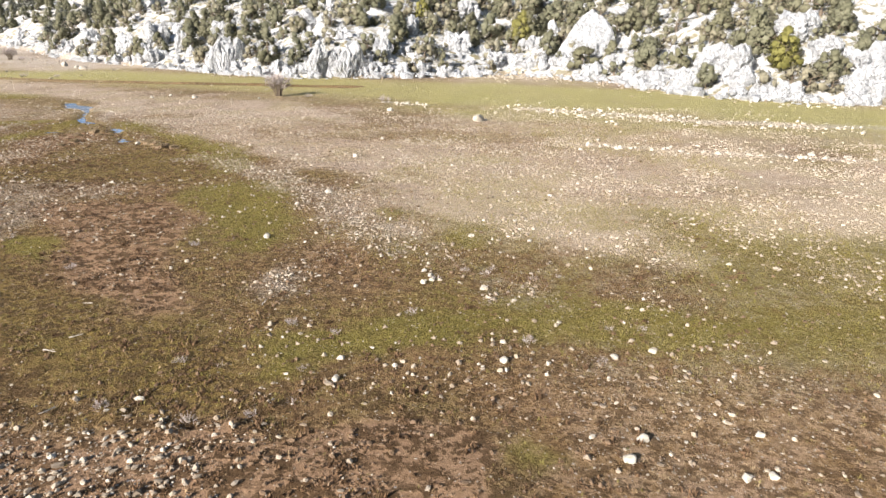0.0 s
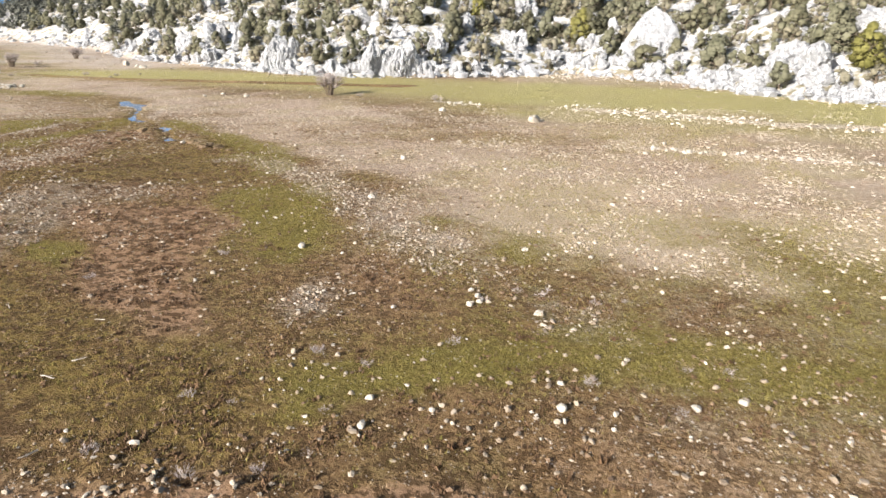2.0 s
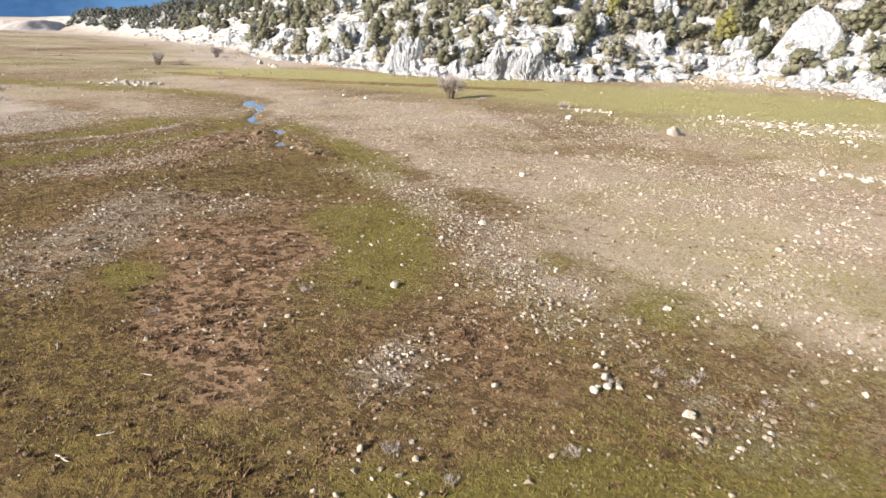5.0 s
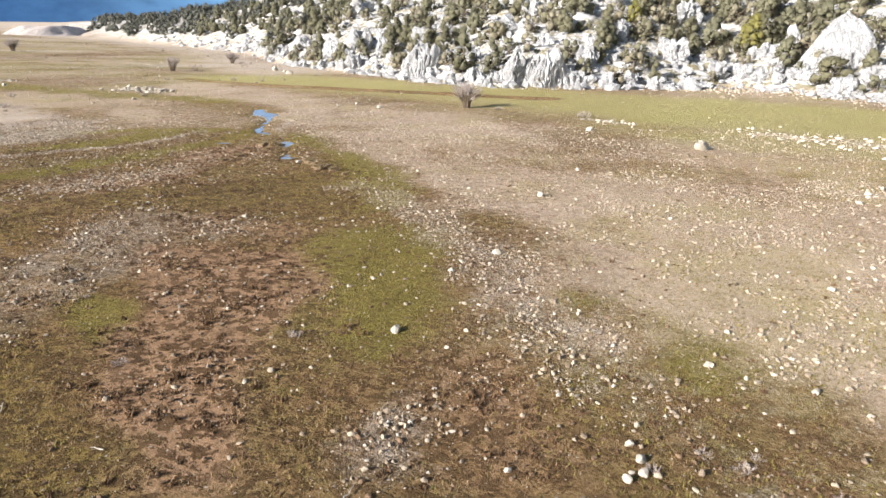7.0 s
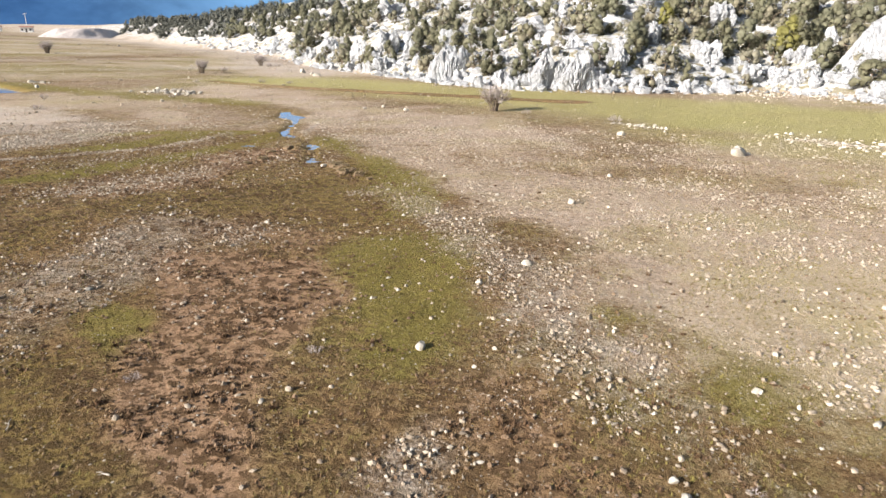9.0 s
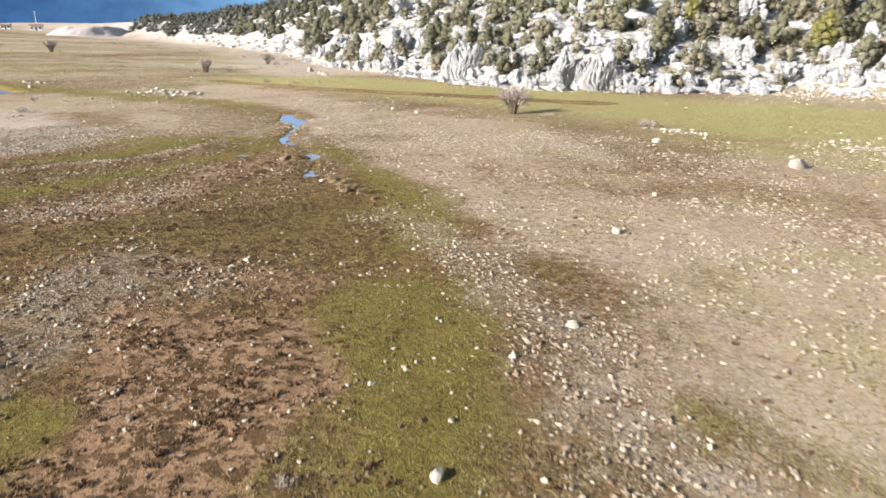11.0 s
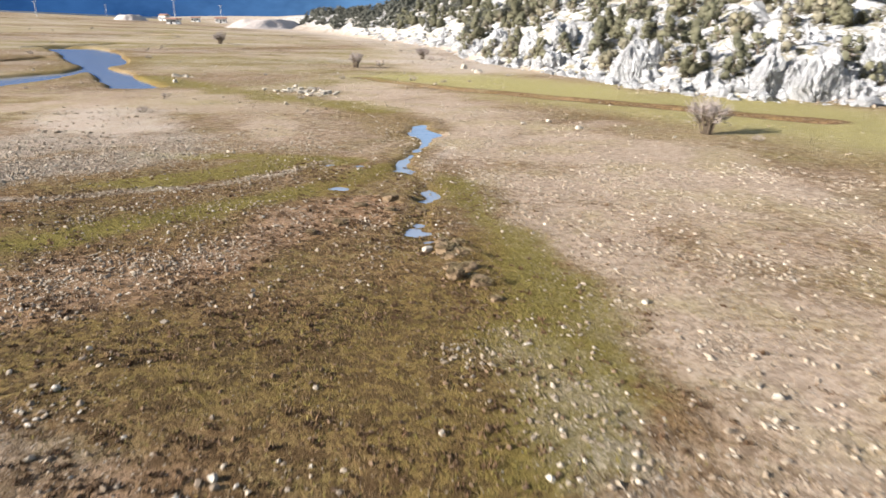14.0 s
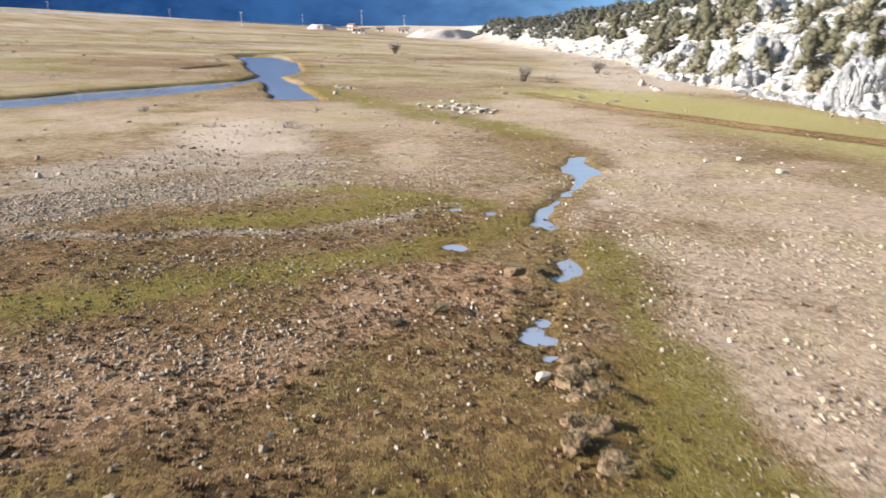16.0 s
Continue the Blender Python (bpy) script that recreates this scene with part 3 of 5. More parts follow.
def build_ground():
    west = steps((-110, -225, -1.0, 1.0), (-225, -4600, -1.5, 1.12))[::-1][:-1]
    xs = west + steps((-110, -52, 0.55, 1.0), (-52, 16, 0.32, 1.0), (16, 75, 0.7, 1.0), (75, 4000, 1.0, 1.15))
    south = steps((6, -4000, -0.8, 1.2))[::-1][:-1]
    ys = south + steps((6, 84, 0.32, 1.0), (84, 125, 0.55, 1.0), (125, 215, 0.9, 1.0), (215, 4600, 1.2, 1.10))
    x, y, quads = grid(xs, ys)
    z = ground_z(x, y)
    me = mesh_from("ground", np.stack([x, y, z], -1), quads, GROUND, True)
    green, red, pale, gravel, wet, rock, lush = cover(x, y)
    one = np.ones_like(x)
    for name, cols in (("cover", (green, red, pale, lush)), ("cover_two", (gravel, wet, rock, one))):
        layer = me.color_attributes.new(name, "FLOAT_COLOR", "POINT")
        layer.data.foreach_set("color", np.stack(cols, -1).astype(np.float32).ravel())
    return tagged(new("ground", me), "stony winter meadow rising into a limestone hillside", "ground", kind="structure")


build_ground()


def gz(x, y):
    return float(ground_z(np.array([x]), np.array([y]))[0])


# ---- water ----
def ribbon(name, pts, width, drop, label):
    """Still water along a line of points, with an uneven edge."""
    fine = []
    for (ax, ay), (bx, by) in zip(pts[:-1], pts[1:]):
        k = max(2, int(math.hypot(bx - ax, by - ay) / max(0.5, width * 0.3)))
        fine += [(ax + (bx - ax) * j / k, ay + (by - ay) * j / k) for j in range(k)]
    fine.append(pts[-1])
    verts, faces = [], []
    for j, (px, py) in enumerate(fine):
        a, b = fine[max(0, j - 1)], fine[min(len(fine) - 1, j + 1)]
        t = Vector((b[0] - a[0], b[1] - a[1], 0)).normalized()
        for s in (-1.0, -0.5, 0.0, 0.5, 1.0):
            w = width * (1 + 0.5 * noise.noise((px * 0.4, py * 0.4, s * 3)))
            x, y = px - t.y * s * w, py + t.x * s * w
            verts.append((x, y, float(plain_z(np.array([x]), np.array([y]))[0]) - drop))
    for j in range(len(fine) - 1):
        for s in range(4):
            faces.append((j * 5 + s, (j + 1) * 5 + s, (j + 1) * 5 + s + 1, j * 5 + s + 1))
    return tagged(new(name, mesh_from(name, verts, faces, WATER, True)), label, "water", kind="structure")


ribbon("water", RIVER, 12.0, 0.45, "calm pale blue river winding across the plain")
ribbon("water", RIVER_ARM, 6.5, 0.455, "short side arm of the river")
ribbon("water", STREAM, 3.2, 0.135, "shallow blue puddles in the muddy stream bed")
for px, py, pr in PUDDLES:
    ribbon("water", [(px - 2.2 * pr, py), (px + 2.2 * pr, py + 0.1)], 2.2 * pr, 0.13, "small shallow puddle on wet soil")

# ---- stones ----
ICO = bmesh.new()
bmesh.ops.create_icosphere(ICO, subdivisions=1, radius=1.0)
ICO_V = np.array([v.co[:] for v in ICO.verts])
ICO_F = np.array([[v.index for v in f.verts] for f in ICO.faces])
ICO.free()
OCT_V = np.array([(1, 0, 0), (0, 1, 0), (-1, 0, 0), (0, -1, 0), (0, 0, 1), (0, 0, -1)], float)
OCT_F = np.array([(0, 1, 4), (1, 2, 4), (2, 3, 4), (3, 0, 4), (1, 0, 5), (2, 1, 5), (3, 2, 5), (0, 3, 5)])
rng = np.random.default_rng(7)


def scatter(count, x0, x1, y0, y1, density):
    """Random places in a box, kept with the chance that density(x, y) gives."""
    x, y = rng.uniform(x0, x1, count), rng.uniform(y0, y1, count)
    keep = rng.uniform(0, 1, count) < density(x, y)
    return x[keep], y[keep]


def stones_of(x, y, size, base_v, base_f):
    n = len(x)
    a = rng.uniform(0, 2 * np.pi, n)
    v = base_v[None] * (1 + rng.uniform(-0.42, 0.42, (n, len(base_v), 1)))
    v = v * (size[:, None] * np.stack([rng.uniform(0.8, 1.35, n), rng.uniform(0.6, 1.0, n), rng.uniform(0.45, 0.9, n)], -1))[:, None, :]
    c, s = np.cos(a)[:, None], np.sin(a)[:, None]
    vx, vy = v[..., 0] * c - v[..., 1] * s, v[..., 0] * s + v[..., 1] * c
    z = ground_z(x, y) + size * 0.28
    verts = np.stack([vx + x[:, None], vy + y[:, None], v[..., 2] + z[:, None]], -1).reshape(-1, 3)
    return verts, (base_f[None] + (np.arange(n) * len(base_v))[:, None, None]).reshape(-1, 3)


def stone_cloud(x, y, size):
    """Many small stones in one mesh: squashed, turned and dented; the smallest have eight faces."""
    small = size < 0.055
    va, fa = stones_of(x[small], y[small], size[small] * 1.15, OCT_V, OCT_F)
    vb, fb = stones_of(x[~small], y[~small], size[~small], ICO_V, ICO_F)
    return np.concatenate([va, vb]), np.concatenate([fa, fb + len(va)])


def pebble_density(x, y):
    green, red, pale, gravel, wet, rock, lush = cover(x, y)
    d = 0.13 + 0.42 * pale * smooth(18, 30, y) + 2.0 * gravel + 0.02 * red - 0.06 * green - 0.15 * wet
    d = d * (0.10 + 8.0 * fbm(x, y, 4, 140, 4) ** 3.6) * (1 - 0.5 * smooth(45, 70, y))
    return np.clip(d + 0.55 * gravel * smooth(50, 42, y) * np.clip(2.4 * fbm(x, y, 1.4, 144, 3) - 0.6, 0, 1), 0, 1)


px, py = scatter(210000, -62, 34, 9, 82, pebble_density)
ps = 0.020 + 0.075 * rng.uniform(0, 1, len(px)) ** 3.4 + 0.00030 * np.hypot(px + 12, py - 30)
tagged(new("pebbles", mesh_from("pebbles", *stone_cloud(px, py, ps), STONE)), "pale limestone pebbles strewn over the meadow", "pebbles", kind="stuff")
fx, fy = scatter(34000, -150, 75, 82, 150, lambda x, y: np.clip(0.5 * pebble_density(x, y) + 0.25 * cover(x, y)[2] + 0.5 * smooth(-9, -1, foot_gap(x, y)), 0, 1) * (1 - 0.65 * cover(x, y)[6]) * (foot_gap(x, y) < 1))
tagged(new("pebbles", mesh_from("far_pebbles", *stone_cloud(fx, fy, 0.05 + (0.11 + 0.16 * smooth(-10, -3, foot_gap(fx, fy))) * rng.uniform(0, 1, len(fx)) ** 4), STONE)),
       "loose pale stones along the foot of the hill", "pebbles", kind="stuff")


qx, qy = scatter(22000, -112, -46, 42, 84, lambda x, y: np.clip(cover(x, y)[3] * (1.9 * fbm(x, y, 5, 142, 4) - 0.35) * (1 - 0.6 * smooth(-58, -80, x)), 0, 1))
tagged(new("pebbles", mesh_from("flat_pebbles", *stone_cloud(qx, qy, 0.045 + 0.10 * rng.uniform(0, 1, len(qx)) ** 3), STONE)), "grey pebbles on the gravel flat beside the stream", "pebbles", kind="stuff")
ox, oy = scatter(26000, -270, -66, 45, 240, lambda x, y: 0.02 + 0.28 * cover(x, y)[3] * (foot_gap(x, y) < 0))
tagged(new("pebbles", mesh_from("plain_pebbles", *stone_cloud(ox, oy, 0.08 + 0.22 * rng.uniform(0, 1, len(ox)) ** 4), STONE)), "pale stones strewn over the far plain", "pebbles", kind="stuff")


def lump(seed, subdivisions, squash, rough, flutes=0.0, cuts=9):
    """A rock: an icosphere pushed about by noise and split along flat faces, with upright flutes where wanted."""
    r = random.Random(seed * 31 + 5)
    planes = []
    for _ in range(cuts):
        a, u = r.uniform(0, 2 * math.pi), r.uniform(-0.35, 0.95)
        w = math.sqrt(max(0, 1 - u * u))
        planes.append((Vector((w * math.cos(a), w * math.sin(a), u)), r.uniform(0.55, 0.92)))
    bm = bmesh.new()
    bmesh.ops.create_icosphere(bm, subdivisions=subdivisions, radius=1.0)
    for v in bm.verts:
        p = v.co.copy()
        q = p * 0.9 + Vector((seed * 7.1, seed * 3.3, 0))
        p *= 1 + rough * (noise.noise(q) + 0.45 * noise.noise(q * 2.3))
        for n, h in planes:
            over = p.dot(n) - h
            if over > 0:
                p -= n * over * 0.92
        if flutes:
            a = math.atan2(p.y, p.x) + 0.25 * noise.noise(q * 2.0 + Vector((0, 0, p.z)))
            wave = abs(math.sin(a * 15.0 + 3.2 * noise.noise(q * 0.8) + seed))
            side = (1 - abs(v.co.z)) ** 0.5
            p.xy *= 1 - flutes * (0.55 + 0.9 * noise.noise(Vector((a * 1.7, p.z, seed)))) * (1 - wave) ** 2.6 * side
            p.z += 0.36 * noise.noise(Vector((a * 5.5, seed, 0))) * max(0, v.co.z)
        p *= 1 + rough * (0.16 * noise.noise(q * 5.1) + 0.09 * noise.noise(q * 10.3))
        v.co = Vector((p.x * squash[0], p.y * squash[1], p.z * squash[2]))
    return bm


def crag(seed, high=1.0, fine=4):
    """A karst crag in one piece: split blocks and fins that have grown together."""
    r = random.Random(seed)
    blocks = []
    for k in range(11):
        a, away = r.uniform(0, 6.28), r.uniform(0.1, 0.62)
        c = Vector((away * math.cos(a), away * math.sin(a), r.uniform(-0.3, 0.25)))
        size = Vector((r.uniform(0.22, 0.5), r.uniform(0.2, 0.42), r.uniform(0.4, 0.85) * high))
        cuts = [(Vector((r.gauss(0, 1), r.gauss(0, 1), r.gauss(0.4, 1))).normalized(), r.uniform(0.6, 0.95)) for _ in range(6)]
        blocks.append((c, size, cuts))
    bm = bmesh.new()
    bmesh.ops.create_icosphere(bm, subdivisions=fine, radius=1.0)
    for v in bm.verts:
        d, far = v.co.normalized(), 0.32
        d = (d + 0.12 * noise.noise_vector(d * 3.1 + Vector((seed, 0, 0)))).normalized()
        for c, size, cuts in blocks:
            o, w = Vector([-c[k] / size[k] for k in range(3)]), Vector([d[k] / size[k] for k in range(3)])
            qa, qb, qc = w.dot(w), o.dot(w), o.dot(o) - 1
            disc = qb * qb - qa * qc
            if disc <= 0:
                continue
            t = (-qb + math.sqrt(disc)) / qa
            for n, h in cuts:
                s = n.dot(w)
                if s > 1e-4:
                    t = min(t, (h - n.dot(o)) / s)
            far = max(far, t)
        q = d * 2.2 + Vector((seed * 3.7, 0, 0))
        far *= 1 + 0.12 * noise.noise(q * 2.2) + 0.10 * noise.noise(q * 5) + 0.10 * (noise.cell(q * 3.0) - 0.5)
        v.co = d * far
    return bm


def mesh_of(bm, name, material, smooth_faces=False):
    me = bpy.data.meshes.new(name)
    for f in bm.faces:
        f.smooth = smooth_faces
    bm.to_mesh(me)
    bm.free()
    me.materials.append(material)
    return me


STONE_MESHES = [mesh_of(lump(i, 2, (1.0, 0.76, 0.72), 0.40, 0.0, 12), "stone", STONE) for i in range(8)]

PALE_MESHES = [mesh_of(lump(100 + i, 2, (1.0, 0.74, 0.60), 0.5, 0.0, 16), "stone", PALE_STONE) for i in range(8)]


def stone(x, y, size, i, label, group="stones lying on the meadow", pale=False):
    size *= 0.8
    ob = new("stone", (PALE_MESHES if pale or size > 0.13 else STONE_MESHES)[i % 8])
    ob.matrix_basis = pose(x, y, gz(x, y) + size * 0.32, 0, 0, (i * 67) % 360) @ Matrix.Diagonal((size, size, size, 1))
    return tagged(ob, label, "stone", group)


NEAR_STONES = [(4.8, 12.3, .24), (7.2, 11.8, .22), (7.8, 11.9, .18), (5.3, 13.2, .26), (-8.6, 29.0, .30), (2.1, 18.4, .17), (1.8, 18.2, .15), (2.1, 17.1, .24),
               (2.0, 16.5, .14), (3.4, 17.0, .14), (5.4, 17.5, .22), (6.1, 18.6, .14), (-.6, 24.5, .24), (-.8, 23.6, .22), (1.5, 23.1, .24), (-5.5, 19.2, .16),
               (-5.3, 17.6, .12), (-5.8, 17.6, .1), (-4.2, 19.3, .14), (-2.7, 17.0, .18), (-2.6, 15.7, .2), (3.0, 18.8, .14), (-6.4, 13.1, .16), (-6.6, 13.7, .12)]
FAR_STONES = [(.8, 17.0, .13), (3.9, 19.8, .15), (2.3, 20.1, .12), (-7.6, 37.7, .32), (.9, 70.2, 1.15), (-8.0, 49.0, .42), (.9, 29.9, .22), (-7.2, 57.7, .3),
              (-9.4, 79.0, .6), (-31.0, 51.5, .14), (-17.5, 53.7, .22), (-8.7, 34.9, .2), (1.6, 70.8, .4),
              (-110, 98, .8), (-119, 104, .9), (-117, 105, .6), (6.6, 17.9, .2), (4.0, 20.0, .15), (3.2, 20.1, .16), (6.5, 21.2, .13), (-0.5, 16.6, .13), (0.8, 16.9, .15), (8.1, 13.5, .17), (7.1, 17.7, .14), (6.7, 18.0, .13),
              (-0.9, 25.1, .2), (-0.5, 24.0, .22), (-10.8, 25.2, .16), (3.6, 29.1, .2), (1.5, 32.5, .19), (2.5, 32.5, .16), (-0.7, 46.0, .24), (5.3, 37.6, .24), (0.1, 28.7, .15), (-2.1, 28.8, .16),
              (-0.2, 24.0, .14), (-21.6, 28.5, .18), (-17.6, 40.3, .16), (-21.3, 39.0, .2), (0.7, 24.4, .15), (-27.1, 38.7, .2), (-12.5, 49.5, .24), (-18.5, 43.2, .15), (-15.7, 43.2, .17), (-27.1, 54.05, .36), (-96, 159, 1.6), (-86, 149, 1.3), (-90, 153.5, 0.9), (-41.7, 93.3, .45), (-37.2, 90.4, .6), (-43, 90.5, .35)]
for i, (x, y, s) in enumerate(NEAR_STONES + FAR_STONES):
    stone(x, y, s, i, "large pale limestone stone lying in the grass" if s > 0.2 else "small pale stone lying in the grass")
sx, sy = scatter(2600, -34, 14, 12, 50, lambda x, y: np.clip(0.05 + 0.45 * pebble_density(x, y), 0, 1))
for i in range(min(220, len(sx))):
    stone(sx[i], sy[i], 0.06 + 0.08 * rng.uniform() ** 2, i + 3, "weathered pale field stone half sunk in turf", pale=i % 3 == 0)
# pale stones on the grass in front of the hill
def strewn(count, pts, reach):
    """Places scattered about a line of points."""
    k = rng.integers(0, len(pts) - 1, count)
    t, p = rng.uniform(0, 1, (count, 1)), np.array(pts, float)
    return (p[k] * (1 - t) + p[k + 1] * t + rng.normal(0, 1, (count, 2)) * reach * rng.uniform(0.2, 1.2, (count, 1))).T


gx, gy = np.concatenate([strewn(520, [(5, 83), (15, 77), (24, 70), (46, 66)], 3.6), strewn(170, [(9, 56), (17.4, 52.5), (28, 49)], 1.8), strewn(50, [(-11, 88), (-6, 85)], 1.6),
                         strewn(260, [(-89, 103.5), (-85, 100.8), (-79.5, 99.8)], 1.3), strewn(60, [(-120, 105), (-116, 104.5)], 1.0),
                         strewn(800, [(-3, 132), (6, 137), (16, 129), (27, 111), (35, 93), (50, 83), (70, 74)], 4.5)], 1)
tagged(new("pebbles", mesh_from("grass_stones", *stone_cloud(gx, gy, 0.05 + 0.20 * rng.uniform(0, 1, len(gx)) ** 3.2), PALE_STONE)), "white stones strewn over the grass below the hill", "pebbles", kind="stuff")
# the two stone heaps beyond the puddles
for i in range(75):
    hx, hy, reach = ((-86.0, 101.0, 1.6), (-81.2, 100.9, 1.5), (-79.6, 99.6, 1.2), (-84.5, 99.5, 2.4), (-87.5, 103.0, 2.0))[i % 5]
    x, y = hx + rng.normal(0, reach), hy + rng.normal(0, reach)
    ob = stone(x, y, 0.20 + 0.55 * rng.uniform() ** 2.0, i, "pale limestone block of a low stone heap", "blocks of the stone heaps")
    ob.scale.z *= rng.uniform(0.5, 0.9)
    ob.location.z += 0.22 * math.exp(-((x - hx) ** 2 + (y - hy) ** 2) / 2.0)

# ---- hillside rocks ----
ROCK_MESHES = [mesh_of(crag(20 + i, 0.8 + 0.07 * (i % 5)), "boulder", ROCK) for i in range(9)]
BLOCK_MESHES = [mesh_of(crag(70 + i, 0.8 + 0.07 * (i % 5), 3), "boulder", ROCK) for i in range(7)]
FLUTED_MESHES = [mesh_of(lump(40 + i, 6, (1.0, 0.75, 1.15), 0.34, 0.34, 11), "fluted_rock", ROCK) for i in range(4)]
SLAB = lump(61, 4, (1.0, 0.55, 1.1), 0.30, 0.0, 14)
for v in SLAB.verts:
    v.co.x = v.co.x * (1.15 - 0.62 * v.co.z) + 0.12 * v.co.z
    v.co.y *= 1.1 - 0.35 * v.co.z
SLAB_MESH = mesh_of(SLAB, "slab", ROCK)


def boulder(x, y, high, wide, i, me=None, name="boulder", label="white weathered limestone boulder on the hillside", sink=0.3):
    me = me or ROCK_MESHES[i % 9]
    ob = new(name, me)
    ob.matrix_basis = pose(x, y, gz(x, y) + high * (0.5 - sink), 0, 0, (i * 73) % 360) @ Matrix.Diagonal((wide * 0.56, wide * 0.56, high * 0.62, 1))
    return tagged(ob, label, "rock", "limestone rocks of the hillside")


# places, heights and widths of the rocks that stand out
FLUTED = [(-53.1, 144.3, 7.4, 6.6), (-29.4, 131.1, 6.2, 6.2), (-24.0, 130.9, 6.4, 7.4), (-49.7, 145.1, 4.8, 3.6), (-26.9, 131.7, 5.0, 4.6), (-55.4, 146.1, 5.0, 4.0)]
CRAGS = [(-88.6, 174.4, 8.0, 7.4), (-79.7, 172.0, 7.7, 7.7), (-102.1, 220.5, 6.0, 8.5), (-60.0, 166.1, 5.5, 6.5), (-159.0, 286.0, 6.9, 12.6), (-77.3, 180.8, 4.2, 5.0),
         (-41.4, 131.7, 3.0, 2.8), (-38.6, 134.4, 3.0, 3.2), (-75.1, 160.6, 3.8, 5.4), (-88.2, 168.7, 3.2, 4.4), (-35.2, 167.6, 4.6, 7.0), (-35.7, 158.1, 4.4, 7.0),
         (-28.0, 145.0, 3.6, 4.4), (-108.2, 194.3, 4.6, 6.6), (-33.5, 131.0, 2.6, 2.8), (-20.9, 131.5, 3.4, 3.2), (-70.5, 165.5, 4.4, 4.0)]
CRAGS_EAST = [(-4.0, 145.8, 5.0, 5.6), (-18.3, 136.8, 6.0, 4.6), (-2.9, 168.3, 5.2, 6.8), (16.6, 149.1, 5.4, 4.2), (-14.5, 151.9, 4.8, 5.4), (-10.0, 159.5, 3.8, 4.4),
              (-19.3, 131.5, 3.2, 3.2), (-13.9, 132.1, 3.2, 4.4), (-10.5, 134.2, 2.8, 4.2), (3.5, 145.3, 3.0, 4.6), (7.7, 145.6, 3.4, 4.6), (12.7, 142.9, 3.0, 4.2),
              (16.6, 139.0, 3.0, 4.2), (12.0, 150.0, 3.4, 5.0), (1.2, 148.7, 3.2, 4.6), (-18.1, 172.2, 3.8, 6.0), (23.4, 140.8, 3.4, 3.6), (-18.0, 143.8, 3.2, 3.6)]
CRAGS_NEAR = [(37.8, 103.4, 5.2, 7.2), (37.2, 97.6, 4.6, 5.4), (46.9, 106.4, 5.2, 8.4), (51.6, 96.2, 4.0, 5.6), (31.6, 104.5, 4.0, 4.4), (36.4, 109.3, 4.9, 6.6),
              (49.2, 100.5, 4.2, 6.6), (48.4, 90.6, 2.6, 4.6), (41.4, 92.3, 2.6, 4.4), (38.0, 96.9, 3.0, 4.6), (33.2, 157.9, 4.6, 8.2), (51.2, 92.1, 3.4, 4.4), (28.8, 118.0, 3.0, 4.0)]
for i, (x, y, h, w) in enumerate(FLUTED):
    boulder(x, y, h, w, i, FLUTED_MESHES[i % 4], "fluted_rock", "pale limestone outcrop weathered into upright flutes")
for i, (x, y, h, w) in enumerate(CRAGS + CRAGS_EAST + CRAGS_NEAR):
    boulder(x, y, h * 1.15, w, i, label="tall white limestone crag among dark scrub")
slab = boulder(22.5, 143.5, 11.5, 9.6, 3, SLAB_MESH, "slab", "large bare white limestone slab leaning on the slope")
slab.rotation_euler = (radians(-14), 0, radians(12))

bx, by = scatter(9000, -190, 75, 85, 250, lambda x, y: np.where((foot_gap(x, y) > -2.5 + 2.5 * smooth(-48, -66, x)) & (foot_gap(x, y) < 50), 0.05 + 0.75 * np.exp(-np.abs(foot_gap(x, y) - 1.5) / 3.0), 0))
for i in range(min(225, len(bx))):
    w = 1.4 + 2.8 * rng.uniform() ** 2.0
    boulder(bx[i], by[i], w * rng.uniform(0.6, 1.1), w, i, BLOCK_MESHES[i % 7], label="broken white limestone block at the foot of the hill" if foot_gap(bx[i:i + 1], by[i:i + 1])[0] < 5 else "white weathered limestone boulder on the hillside")
rx, ry = scatter(75000, -230, 75, 85, 300, lambda x, y: np.where((foot_gap(x, y) > -5 + 3 * smooth(-48, -66, x)) & (foot_gap(x, y) < 45), (0.13 + 0.5 * (1 - 0.25 * smooth(-48, -66, x)) * np.exp(-np.abs(foot_gap(x, y) - 0) / 3.5)) * (1 - 0.3 * smooth(-70, -110, x)), 0))
tagged(new("rubble", mesh_from("rubble", *stone_cloud(rx, ry, 0.22 + 1.1 * rng.uniform(0, 1, len(rx)) ** 4), ROCK)), "white limestone rubble covering the hillside", "rubble", kind="stuff")


# ---- trees and scrub ----
def part(name, bm_or_mesh, material, parent, label=""):
    me = bm_or_mesh if isinstance(bm_or_mesh, bpy.types.Mesh) else mesh_of(bm_or_mesh, name, material)
    ob = new(name, me)
    ob.parent = parent
    return tagged(ob, label)


def limb(bm, a, b, ra, rb, sides=5):
    a, b = Vector(a), Vector(b)
    q = (b - a).to_track_quat("Z", "Y")
    rings = []
    for p, r in ((a, ra), (b, rb)):
        rings.append([bm.verts.new(p + q @ Vector((r * math.cos(2 * math.pi * k / sides), r * math.sin(2 * math.pi * k / sides), 0))) for k in range(sides)])
    for k in range(sides):
        bm.faces.new((rings[0][k], rings[0][(k + 1) % sides], rings[1][(k + 1) % sides], rings[1][k]))
    return bm


